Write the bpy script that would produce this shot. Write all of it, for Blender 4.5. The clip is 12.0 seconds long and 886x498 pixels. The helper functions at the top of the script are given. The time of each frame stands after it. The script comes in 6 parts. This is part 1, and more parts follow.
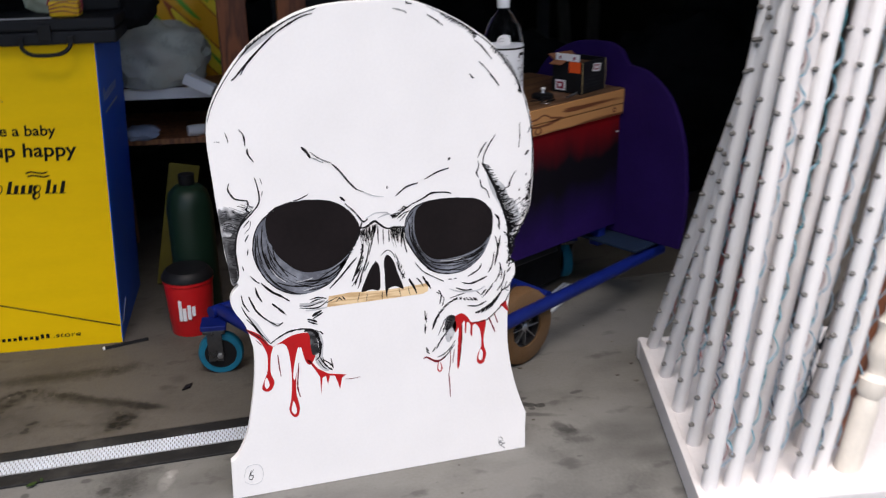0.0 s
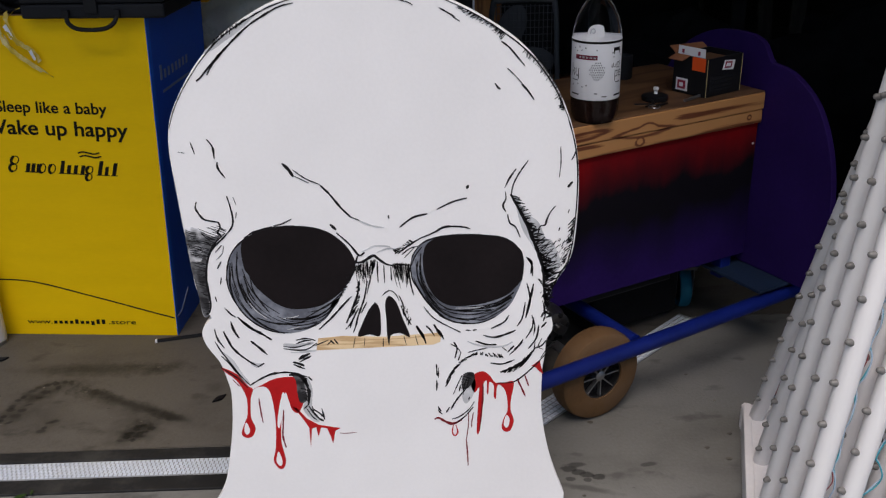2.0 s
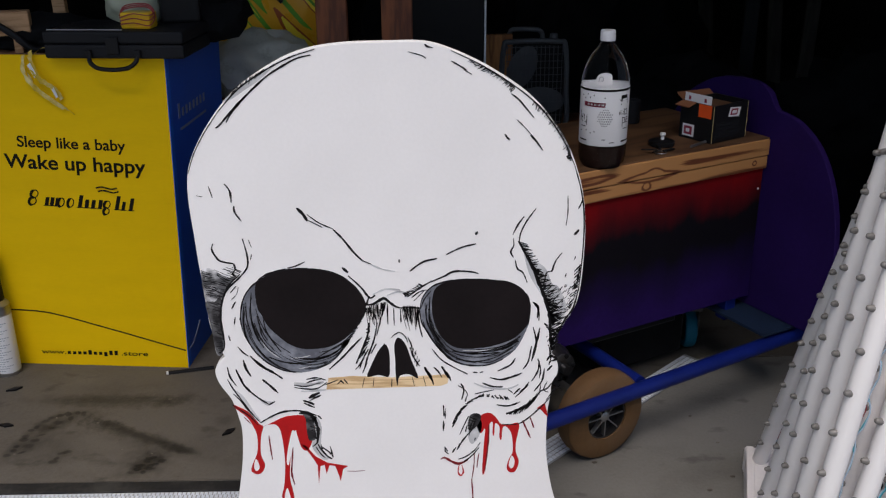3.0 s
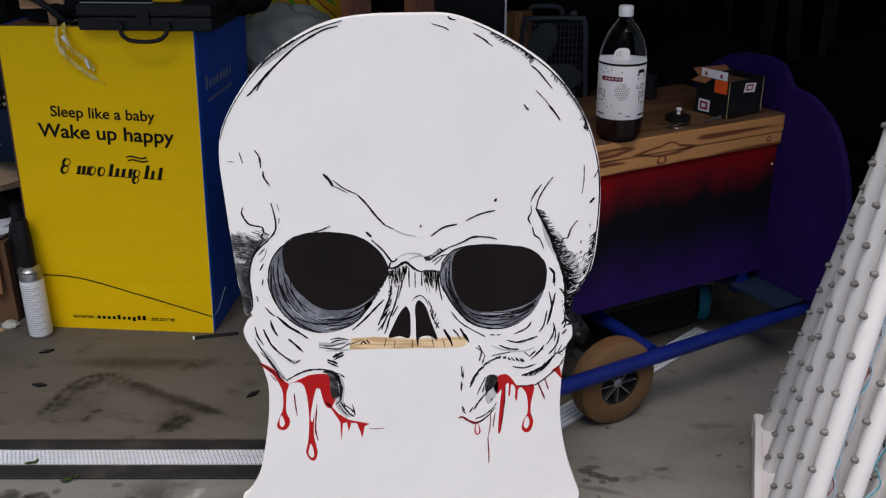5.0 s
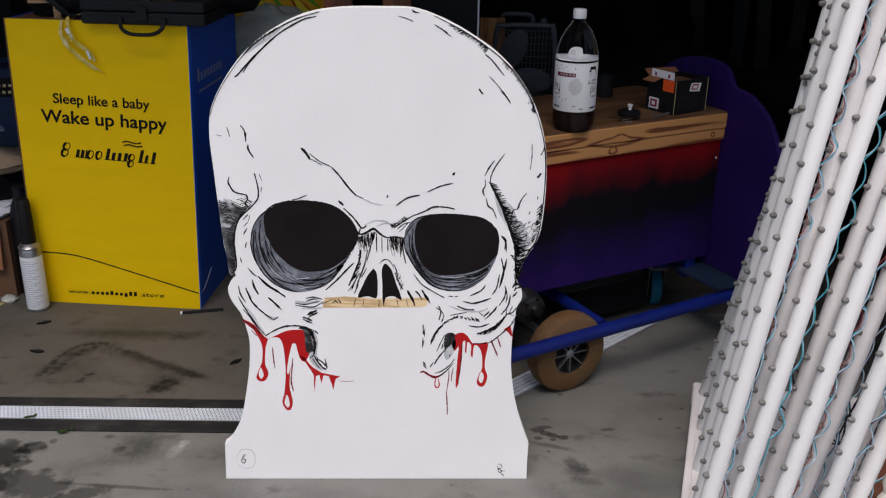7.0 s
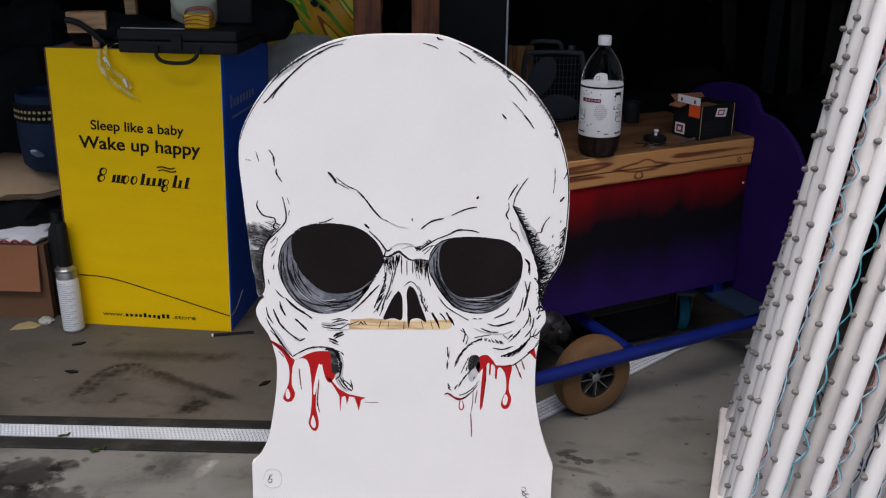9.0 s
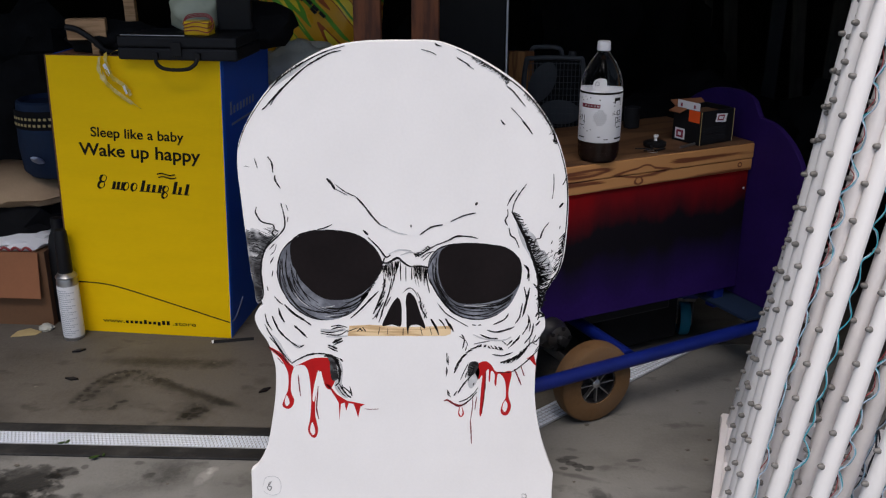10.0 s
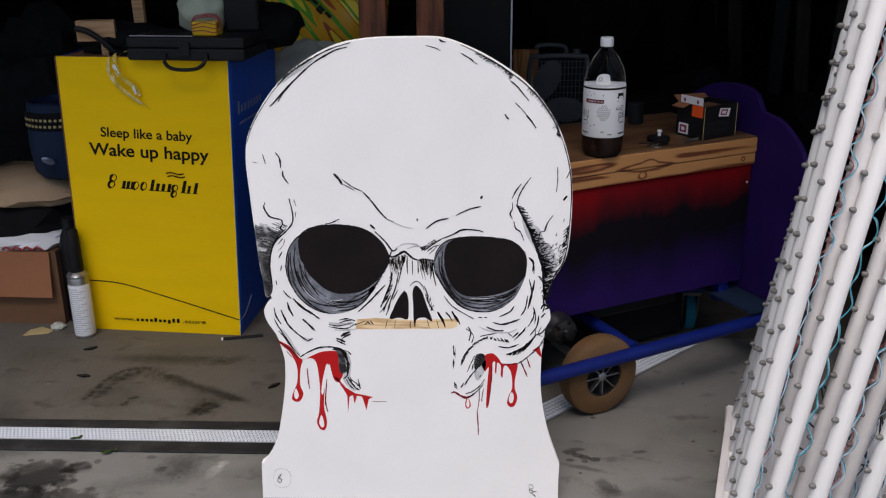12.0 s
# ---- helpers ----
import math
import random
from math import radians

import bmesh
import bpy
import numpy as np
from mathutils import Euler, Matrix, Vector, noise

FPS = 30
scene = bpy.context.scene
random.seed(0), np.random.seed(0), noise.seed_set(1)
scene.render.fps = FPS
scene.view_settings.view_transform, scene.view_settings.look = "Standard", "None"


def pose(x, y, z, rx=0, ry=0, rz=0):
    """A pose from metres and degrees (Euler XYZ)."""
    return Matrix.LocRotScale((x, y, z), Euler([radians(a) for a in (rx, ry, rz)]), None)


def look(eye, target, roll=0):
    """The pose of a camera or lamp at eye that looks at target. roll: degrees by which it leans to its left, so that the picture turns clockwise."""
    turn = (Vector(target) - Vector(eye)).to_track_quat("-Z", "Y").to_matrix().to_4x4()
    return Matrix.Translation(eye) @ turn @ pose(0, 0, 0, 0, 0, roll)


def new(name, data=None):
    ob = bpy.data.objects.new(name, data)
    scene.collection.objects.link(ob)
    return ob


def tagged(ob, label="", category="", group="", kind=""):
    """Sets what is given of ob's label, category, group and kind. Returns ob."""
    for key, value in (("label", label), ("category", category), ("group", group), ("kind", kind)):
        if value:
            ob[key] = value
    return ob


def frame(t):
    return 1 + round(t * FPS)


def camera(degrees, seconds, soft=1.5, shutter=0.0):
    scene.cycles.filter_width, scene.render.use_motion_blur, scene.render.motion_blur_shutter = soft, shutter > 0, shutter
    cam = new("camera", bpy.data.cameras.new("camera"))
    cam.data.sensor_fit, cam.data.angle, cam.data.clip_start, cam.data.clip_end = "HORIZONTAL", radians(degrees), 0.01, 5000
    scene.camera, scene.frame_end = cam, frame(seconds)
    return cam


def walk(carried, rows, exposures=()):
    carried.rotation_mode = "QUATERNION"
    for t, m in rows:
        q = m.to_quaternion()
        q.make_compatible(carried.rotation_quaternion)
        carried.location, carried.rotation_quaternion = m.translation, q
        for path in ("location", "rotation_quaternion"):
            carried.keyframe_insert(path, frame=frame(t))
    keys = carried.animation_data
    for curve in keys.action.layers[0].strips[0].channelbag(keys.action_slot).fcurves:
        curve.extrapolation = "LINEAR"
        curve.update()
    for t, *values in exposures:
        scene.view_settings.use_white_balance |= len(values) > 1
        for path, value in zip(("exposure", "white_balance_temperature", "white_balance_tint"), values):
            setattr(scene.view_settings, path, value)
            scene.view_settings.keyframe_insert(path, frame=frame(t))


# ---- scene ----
cam = camera(50.2, 12.0, soft=1.2, shutter=0.5)
PATH = [
    (0, (0.263, -0.027, 1.263), (0.782, 1.769, 0.553), -0.9),
    (0.5, (0.438, 0.191, 1.245), (0.828, 2.001, 0.487), 1.0),
    (1, (0.547, 0.332, 1.252), (0.932, 2.14, 0.488), 0.5),
    (1.5, (0.665, 0.335, 1.252), (0.829, 2.169, 0.472), -0.6),
    (2, (0.706, 0.308, 1.267), (0.78, 2.146, 0.481), -1.2),
    (2.5, (0.707, 0.285, 1.297), (0.764, 2.142, 0.555), -1.1),
    (3, (0.704, 0.281, 1.31), (0.762, 2.142, 0.578), -0.5),
    (4.8, (0.696, 0.234, 1.316), (0.715, 2.078, 0.542), -0.2),
    (5, (0.697, 0.21, 1.31), (0.718, 2.056, 0.54), -0.3),
    (5.5, (0.683, 0.124, 1.313), (0.705, 1.972, 0.548), -0.1),
    (6, (0.693, 0.066, 1.311), (0.727, 1.917, 0.554), 0.4),
    (6.5, (0.71, 0.016, 1.307), (0.754, 1.869, 0.557), 0.6),
    (7, (0.743, -0.028, 1.304), (0.791, 1.83, 0.565), 0.9),
    (9, (0.763, -0.055, 1.305), (0.739, 1.823, 0.619), 0.3),
    (9.5, (0.766, -0.05, 1.306), (0.741, 1.829, 0.621), 0.3),
    (10, (0.771, -0.051, 1.305), (0.741, 1.831, 0.63), 0.1),
    (10.5, (0.778, -0.058, 1.303), (0.745, 1.826, 0.633), -0.1),
    (11, (0.781, -0.07, 1.301), (0.738, 1.814, 0.631), -0.3),
    (11.5, (0.778, -0.078, 1.298), (0.735, 1.805, 0.626), -0.5),
    (12, (0.775, -0.083, 1.297), (0.729, 1.801, 0.626), -0.5),
]
EXPOSURES = [(0, 0.55), (0.5, 0.17), (1, 0.09), (1.5, 0.12), (2.2, 0.12), (5, 0.18), (12, 0.22)]
walk(cam, [(t, look(eye, target, roll)) for t, eye, target, roll in PATH], EXPOSURES)

# ---- sky and light: overcast afternoon, open door behind the viewer ----
world = bpy.data.worlds.new("overcast_sky")
scene.world = world
world.use_nodes = True
wn = world.node_tree.nodes
sky = wn.new("ShaderNodeTexSky")
sky.sky_type, sky.sun_disc = "NISHITA", False
sky.sun_elevation, sky.sun_rotation = radians(65), radians(188)
sky.dust_density = 2.0
world.node_tree.links.new(sky.outputs[0], wn["Background"].inputs[0])
wn["Background"].inputs[1].default_value = 0.12
sun = new("sun", bpy.data.lights.new("sun", "SUN"))
sun.data.energy, sun.data.angle, sun.data.color = 2.7, radians(40), (1.0, 0.915, 0.865)
sun.matrix_world = look((0.0, -2.2, 9.0), (0.6, 1.8, 0.3))

# ---- materials ----
def shade(name, colour, rough=0.6, metal=0.0, var=0.12, scale=8.0, bump=0.15, fine=90.0, second=None, amount=0.5, aniso=None, spec=0.3):
    """A surface with broad blotches, fine grain and relief; second: a stain colour that breaks through."""
    m = bpy.data.materials.new(name)
    m.use_nodes = True
    nt = m.node_tree
    n, l = nt.nodes, nt.links
    b = n["Principled BSDF"]
    b.inputs["Metallic"].default_value = metal
    b.inputs["Specular IOR Level"].default_value = spec
    tc = n.new("ShaderNodeTexCoord")
    mp = n.new("ShaderNodeMapping")
    if aniso:
        mp.inputs["Scale"].default_value = aniso
    l.new(tc.outputs["Object"], mp.inputs[0])
    big, small = n.new("ShaderNodeTexNoise"), n.new("ShaderNodeTexNoise")
    for tex, sc, de in ((big, scale, 5), (small, fine, 3)):
        tex.inputs["Scale"].default_value, tex.inputs["Detail"].default_value = sc, de
        l.new(mp.outputs[0], tex.inputs["Vector"])
    info = n.new("ShaderNodeObjectInfo")
    add = n.new("ShaderNodeMath")
    add.operation = "MULTIPLY_ADD"
    add.inputs[1].default_value = 0.35
    l.new(small.outputs[0], add.inputs[0])
    l.new(big.outputs[0], add.inputs[2])
    ramp = n.new("ShaderNodeMapRange")
    ramp.inputs[1].default_value, ramp.inputs[2].default_value = 0.4, 0.95
    ramp.inputs[3].default_value, ramp.inputs[4].default_value = 1 - var, 1 + var
    l.new(add.outputs[0], ramp.inputs[0])
    mix = n.new("ShaderNodeMix")
    mix.data_type = "RGBA"
    mix.inputs[6].default_value = (*colour, 1)
    mix.inputs[7].default_value = (*(second or colour), 1)
    cut = n.new("ShaderNodeMapRange")
    cut.inputs[1].default_value, cut.inputs[2].default_value = 0.62, 0.85
    cut.inputs[4].default_value = amount if second else 0
    l.new(add.outputs[0], cut.inputs[0])
    l.new(cut.outputs[0], mix.inputs[0])
    mul = n.new("ShaderNodeVectorMath")
    mul.operation = "SCALE"
    l.new(mix.outputs[2], mul.inputs[0])
    l.new(ramp.outputs[0], mul.inputs["Scale"])
    l.new(mul.outputs[0], b.inputs["Base Color"])
    rr = n.new("ShaderNodeMapRange")
    rr.inputs[3].default_value, rr.inputs[4].default_value = max(rough - 0.1, 0.02), min(rough + 0.1, 1)
    l.new(big.outputs[0], rr.inputs[0])
    l.new(rr.outputs[0], b.inputs["Roughness"])
    if bump:
        bp = n.new("ShaderNodeBump")
        bp.inputs["Strength"].default_value, bp.inputs["Distance"].default_value = bump, 0.003
        l.new(small.outputs[0], bp.inputs["Height"])
        l.new(bp.outputs[0], b.inputs["Normal"])
    return m


def wood(name, dark, light, scale=5.0, rough=0.6, stretch=(1, 8, 8), ring=6.0, knots=(), span=(0.22, 0.52)):
    """Pine with drawn-out rings and pores along the local x axis."""
    m = bpy.data.materials.new(name)
    m.use_nodes = True
    nt = m.node_tree
    n, l = nt.nodes, nt.links
    b = n["Principled BSDF"]
    b.inputs["Roughness"].default_value = rough
    tc, mp = n.new("ShaderNodeTexCoord"), n.new("ShaderNodeMapping")
    mp.inputs["Scale"].default_value = stretch
    l.new(tc.outputs["Object"], mp.inputs[0])
    warp = n.new("ShaderNodeTexNoise")
    warp.inputs["Scale"].default_value, warp.inputs["Detail"].default_value = scale * 0.5, 2
    l.new(mp.outputs[0], warp.inputs["Vector"])
    rings = n.new("ShaderNodeMath")
    rings.operation = "MULTIPLY"
    rings.inputs[1].default_value = ring
    grain = warp.outputs[0]
    for x, z, rx, rz, amount in knots:
        kp, ln, mr, ad = (n.new("ShaderNode" + k) for k in ("Mapping", "VectorMath", "MapRange", "Math"))
        kp.vector_type = "TEXTURE"
        kp.inputs["Location"].default_value, kp.inputs["Scale"].default_value = (x, 0, z), (rx, 5, rz)
        ln.operation, mr.interpolation_type = "LENGTH", "SMOOTHSTEP"
        mr.inputs[3].default_value, mr.inputs[4].default_value = amount, 0
        l.new(tc.outputs["Object"], kp.inputs[0])
        l.new(kp.outputs[0], ln.inputs[0])
        l.new(ln.outputs["Value"], mr.inputs[0])
        l.new(grain, ad.inputs[0])
        l.new(mr.outputs[0], ad.inputs[1])
        grain = ad.outputs[0]
    l.new(grain, rings.inputs[0])
    frac = n.new("ShaderNodeMath")
    frac.operation = "PINGPONG"
    frac.inputs[1].default_value = 0.5
    l.new(rings.outputs[0], frac.inputs[0])
    pore = n.new("ShaderNodeTexNoise")
    pore.inputs["Scale"].default_value, pore.inputs["Detail"].default_value = scale * 9, 4
    l.new(mp.outputs[0], pore.inputs["Vector"])
    add = n.new("ShaderNodeMath")
    add.operation = "MULTIPLY_ADD"
    add.inputs[1].default_value = 0.35
    l.new(pore.outputs[0], add.inputs[0])
    l.new(frac.outputs[0], add.inputs[2])
    ramp = n.new("ShaderNodeValToRGB")
    ramp.color_ramp.elements[0].position, ramp.color_ramp.elements[1].position = span
    ramp.color_ramp.elements[0].color, ramp.color_ramp.elements[1].color = (*dark, 1), (*light, 1)
    l.new(add.outputs[0], ramp.inputs[0])
    l.new(ramp.outputs[0], b.inputs["Base Color"])
    bp = n.new("ShaderNodeBump")
    bp.inputs["Strength"].default_value, bp.inputs["Distance"].default_value = 0.2, 0.002
    l.new(add.outputs[0], bp.inputs["Height"])
    l.new(bp.outputs[0], b.inputs["Normal"])
    return m


WHITE = shade("white_board_paint", (0.82, 0.80, 0.795), 0.55, var=0.04, scale=5, bump=0.06, fine=160)
INK = shade("black_brush_paint", (0.009, 0.008, 0.009), 0.65, var=0.4, scale=20, bump=0.05, spec=0.15)
SOCKET = shade("black_socket_paint", (0.009, 0.0065, 0.007), 0.7, var=0.5, scale=6, bump=0.04, spec=0.12)
GREY = shade("grey_shading_paint", (0.115, 0.12, 0.145), 0.6, var=0.3, scale=14, bump=0.08, second=(0.27, 0.285, 0.32), amount=0.7)
DARKWASH = shade("smoky_black_wash", (0.03, 0.028, 0.03), 0.65, var=0.5, scale=40, bump=0.05, second=(0.16, 0.16, 0.165), amount=0.7, spec=0.15)
SMOKE = shade("scrubbed_grey_wash", (0.13, 0.13, 0.135), 0.65, var=0.4, scale=30, bump=0.05, second=(0.66, 0.65, 0.66), amount=1.0, spec=0.15)
PALE = shade("thin_grey_wash", (0.5, 0.5, 0.51), 0.6, var=0.3, scale=25, bump=0.04)
BLOOD = shade("red_drip_paint", (0.46, 0.008, 0.01), 0.35, var=0.3, scale=12, bump=0.1, second=(0.2, 0.002, 0.005))
CLARET = shade("dark_red_edge_paint", (0.16, 0.006, 0.012), 0.4, var=0.2, scale=12, bump=0.05)
BAREPLY = wood("bare_plywood", (0.55, 0.36, 0.18), (0.78, 0.58, 0.34), scale=14, ring=4)
YELLOW = shade("yellow_printed_card", (0.86, 0.545, 0.002), 0.55, var=0.05, scale=3, bump=0.12, fine=50, aniso=(1, 1, 5), spec=0.12)
# brighter blue, painting in the light that the box corner catches
BLUEEDGE = shade("lit_blue_card_edge", (0.016, 0.15, 0.70), 0.5, var=0.2, scale=20, bump=0.1)
BLUE = shade("blue_printed_card", (0.014, 0.098, 0.58), 0.5, var=0.12, scale=4, bump=0.1)
KRAFT = shade("brown_card", (0.26, 0.105, 0.050), 0.75, var=0.1, scale=6, bump=0.1)
KRAFTDARK = shade("inner_brown_card", (0.13, 0.065, 0.033), 0.8, var=0.15, scale=6, bump=0.1)
PRINT = shade("black_print", (0.010, 0.009, 0.007), 0.6, var=0.1, bump=0, spec=0.1)
PRINTPALE = shade("pale_print", (0.26, 0.30, 0.40), 0.5, var=0.1, bump=0)
PVC = shade("white_plastic_pipe", (0.76, 0.735, 0.722), 0.4, var=0.05, scale=6, bump=0.04, second=(0.66, 0.63, 0.61), amount=0.3)
# greyer copy of the pipe white: shade on rear pipes, also the tray
PVCGREY = shade("shade_grey_plastic", (0.70, 0.665, 0.655), 0.45, var=0.1, scale=7, bump=0.05)
NODE = shade("grey_pixel_bulb", (0.155, 0.147, 0.138), 0.3, var=0.25, scale=30, bump=0.05)
WIRETEAL = shade("teal_wire", (0.03, 0.24, 0.30), 0.4, var=0.1, bump=0)
WIRERED = shade("red_wire", (0.28, 0.045, 0.05), 0.4, var=0.1, bump=0)
WIREWHITE = shade("pale_blue_wire", (0.30, 0.38, 0.47), 0.4, var=0.1, bump=0)
WIREDARK = shade("dark_wire", (0.02, 0.022, 0.03), 0.4, var=0.1, bump=0)
CREAM = shade("old_cream_paint", (0.70, 0.64, 0.56), 0.5, var=0.12, scale=10, bump=0.15)
PURPLE = shade("purple_house_paint", (0.020, 0.0075, 0.078), 0.55, var=0.2, scale=5, bump=0.1, spec=0.1)
BENCHWOOD = wood("pine_worktop", (0.12, 0.030, 0.006), (0.43, 0.205, 0.070), scale=2.2, ring=5, stretch=(0.55, 13, 13), span=(0.27, 0.40), knots=((-0.405, 0.645, 0.17, 0.040, 0.24), (-0.385, 0.650, 0.035, 0.016, 0.12), (-0.406, 0.615, 0.020, 0.014, 0.16), (-0.05, 0.622, 0.014, 0.012, 0.15), (-0.86, 0.65, 0.14, 0.04, 0.2)))
BENCHTOP = wood("worn_pine_surface", (0.066, 0.029, 0.012), (0.135, 0.068, 0.030), scale=4, ring=4, stretch=(1, 5, 5))
STEELBLUE = shade("blue_painted_steel", (0.003, 0.011, 0.128), 0.45, var=0.25, scale=9, bump=0.05)
TYRE = shade("tan_rubber", (0.125, 0.066, 0.026), 0.75, var=0.3, scale=10, bump=0.2, second=(0.085, 0.055, 0.035))
BLACKPL = shade("black_plastic", (0.008, 0.008, 0.0095), 0.5, var=0.2, scale=12, bump=0.1, spec=0.2)
BLACKCASE = shade("textured_black_case", (0.013, 0.0135, 0.016), 0.6, var=0.2, scale=12, bump=0.3, fine=300, spec=0.15)
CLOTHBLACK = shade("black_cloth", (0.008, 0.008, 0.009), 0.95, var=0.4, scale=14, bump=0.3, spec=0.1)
STEEL = shade("dull_steel", (0.36, 0.36, 0.37), 0.35, 0.9, var=0.15, scale=14, bump=0.08)
DARKSTEEL = shade("oily_dark_steel", (0.11, 0.11, 0.115), 0.3, 0.9, var=0.3, scale=20, bump=0.15)
ALU = shade("perforated_aluminium", (0.70, 0.745, 0.83), 0.45, 0.2, var=0.1, scale=10, bump=0.1)
# darker base metal that shows between the raised treads
ALUDARK = shade("darker_aluminium", (0.30, 0.31, 0.33), 0.6, 0.2, var=0.2, scale=12, bump=0.1)
FAINTPRINT = shade("faint_grey_print", (0.36, 0.38, 0.42), 0.5, var=0.1, bump=0)
RUBBER = shade("black_rubber_strip", (0.013, 0.013, 0.014), 0.75, var=0.3, scale=9, bump=0.2, second=(0.045, 0.043, 0.038))
TEALWHEEL = shade("teal_caster_tread", (0.006, 0.12, 0.20), 0.6, var=0.15, bump=0.08)
REDPL = shade("red_bucket_plastic", (0.55, 0.012, 0.015), 0.4, var=0.08, bump=0.04)
GREENPL = shade("dark_green_tank", (0.008, 0.022, 0.013), 0.4, var=0.25, bump=0.05)
LABELW = shade("white_label_paper", (0.72, 0.72, 0.74), 0.45, var=0.03, bump=0)
LABELRED = shade("dark_red_label", (0.25, 0.02, 0.05), 0.45, var=0.05, bump=0)
ORANGE = shade("orange_sticker", (0.75, 0.09, 0.015), 0.5, var=0.05, bump=0)
COLA = shade("dark_soda", (0.010, 0.005, 0.004), 0.1, var=0.1, bump=0)
LINEN = shade("tan_canvas", (0.36, 0.25, 0.155), 0.9, var=0.15, scale=9, bump=0.3)
NAVY = shade("navy_fabric", (0.004, 0.014, 0.040), 0.8, var=0.3, scale=10, bump=0.2)
GREYFAN = shade("grey_fan_plastic", (0.095, 0.097, 0.105), 0.5, var=0.15, bump=0.05)
STUD = wood("old_stud_timber", (0.16, 0.06, 0.025), (0.30, 0.125, 0.05), scale=4, stretch=(8, 8, 1))
OLDBOARD = shade("weathered_grey_board", (0.13, 0.115, 0.10), 0.85, var=0.4, scale=5, bump=0.3, aniso=(8, 8, 1))
# near-black: the unlit depth of the garage is put into this colour
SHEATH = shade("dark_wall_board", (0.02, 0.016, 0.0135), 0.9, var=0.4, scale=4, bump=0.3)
STUDRED = wood("orange_brown_timber", (0.11, 0.030, 0.011), (0.24, 0.072, 0.023), scale=4, stretch=(8, 8, 1))
# orange pine, raised in brightness in place of light on the far plank
ORANGEWOOD = wood("lit_orange_pine_plank", (0.24, 0.085, 0.022), (0.52, 0.22, 0.065), scale=4, stretch=(8, 8, 1))
PALEPINE = wood("pale_pine_offcut", (0.30, 0.16, 0.07), (0.45, 0.26, 0.13), scale=8)
SAGE = shade("pale_sage_plastic", (0.42, 0.44, 0.34), 0.5, var=0.1, bump=0.05)
BAGYELLOW = shade("yellow_bag_film", (0.80, 0.50, 0.01), 0.3, var=0.3, scale=16, bump=0.2, second=(0.5, 0.2, 0.01))
def bag_print():
    """Glossy film printed with slanted bands of green, yellow, gold and dark red."""
    m = shade("striped_bag_film", (0.5, 0.3, 0.02), 0.3, var=0.3, scale=16, bump=0.3)
    n, l = m.node_tree.nodes, m.node_tree.links
    tc, turn, mp, wave, ramp = (n.new("ShaderNode" + k) for k in ("TexCoord", "Mapping", "Mapping", "TexNoise", "ValToRGB"))
    turn.inputs["Rotation"].default_value = (0, radians(45), 0)
    mp.inputs["Scale"].default_value = (11, 0.4, 0.8)
    wave.inputs["Scale"].default_value, wave.inputs["Detail"].default_value = 1.3, 2
    ramp.color_ramp.interpolation = "CONSTANT"
    stops = ((0.0, (0.06, 0.22, 0.02)), (0.36, (0.80, 0.60, 0.04)), (0.43, (0.12, 0.36, 0.03)), (0.47, (0.72, 0.36, 0.02)), (0.54, (0.35, 0.08, 0.02)), (0.57, (0.85, 0.66, 0.05)), (0.65, (0.10, 0.32, 0.03)))
    for k, (at, colour) in enumerate(stops):
        e = ramp.color_ramp.elements[k] if k < 2 else ramp.color_ramp.elements.new(at)
        e.position, e.color = at, (*colour, 1)
    l.new(tc.outputs["Object"], turn.inputs[0])
    l.new(turn.outputs[0], mp.inputs[0])
    l.new(mp.outputs[0], wave.inputs["Vector"])
    l.new(wave.outputs[0], ramp.inputs[0])
    l.new(ramp.outputs[0], n["Principled BSDF"].inputs["Base Color"])
    return m


BAGPRINT = bag_print()
FILM = shade("milky_bag_film", (0.44, 0.45, 0.40), 0.4, var=0.45, scale=12, bump=0.3, second=(0.2, 0.16, 0.13))
REDDARK = shade("dull_red_cloth", (0.06, 0.006, 0.004), 0.9, var=0.3, scale=5, bump=0.3)
SCRAP = shade("yellowed_scrap", (0.42, 0.33, 0.16), 0.8, var=0.2, bump=0.1)
OLIVE = shade("dull_olive_paint", (0.13, 0.105, 0.012), 0.7, var=0.3, bump=0.1)
LEAF = shade("green_leaf", (0.02, 0.045, 0.008), 0.6, var=0.3, bump=0.1)
SIDING = shade("driveway_house_siding", (0.5, 0.5, 0.48), 0.8, var=0.1, bump=0.1)
TAPE = shade("clear_tape", (0.60, 0.42, 0.05), 0.10, var=0.25, scale=30, bump=0.5, second=(0.70, 0.62, 0.38), amount=0.6)


def glass(name, tint):
    m = bpy.data.materials.new(name)
    m.use_nodes = True
    b = m.node_tree.nodes["Principled BSDF"]
    b.inputs["Base Color"].default_value = (*tint, 1)
    b.inputs["Roughness"].default_value, b.inputs["IOR"].default_value = 0.06, 1.12
    b.inputs["Transmission Weight"].default_value = 1.0
    return m


CLEAR = glass("clear_bottle_plastic", (0.85, 0.87, 0.88))


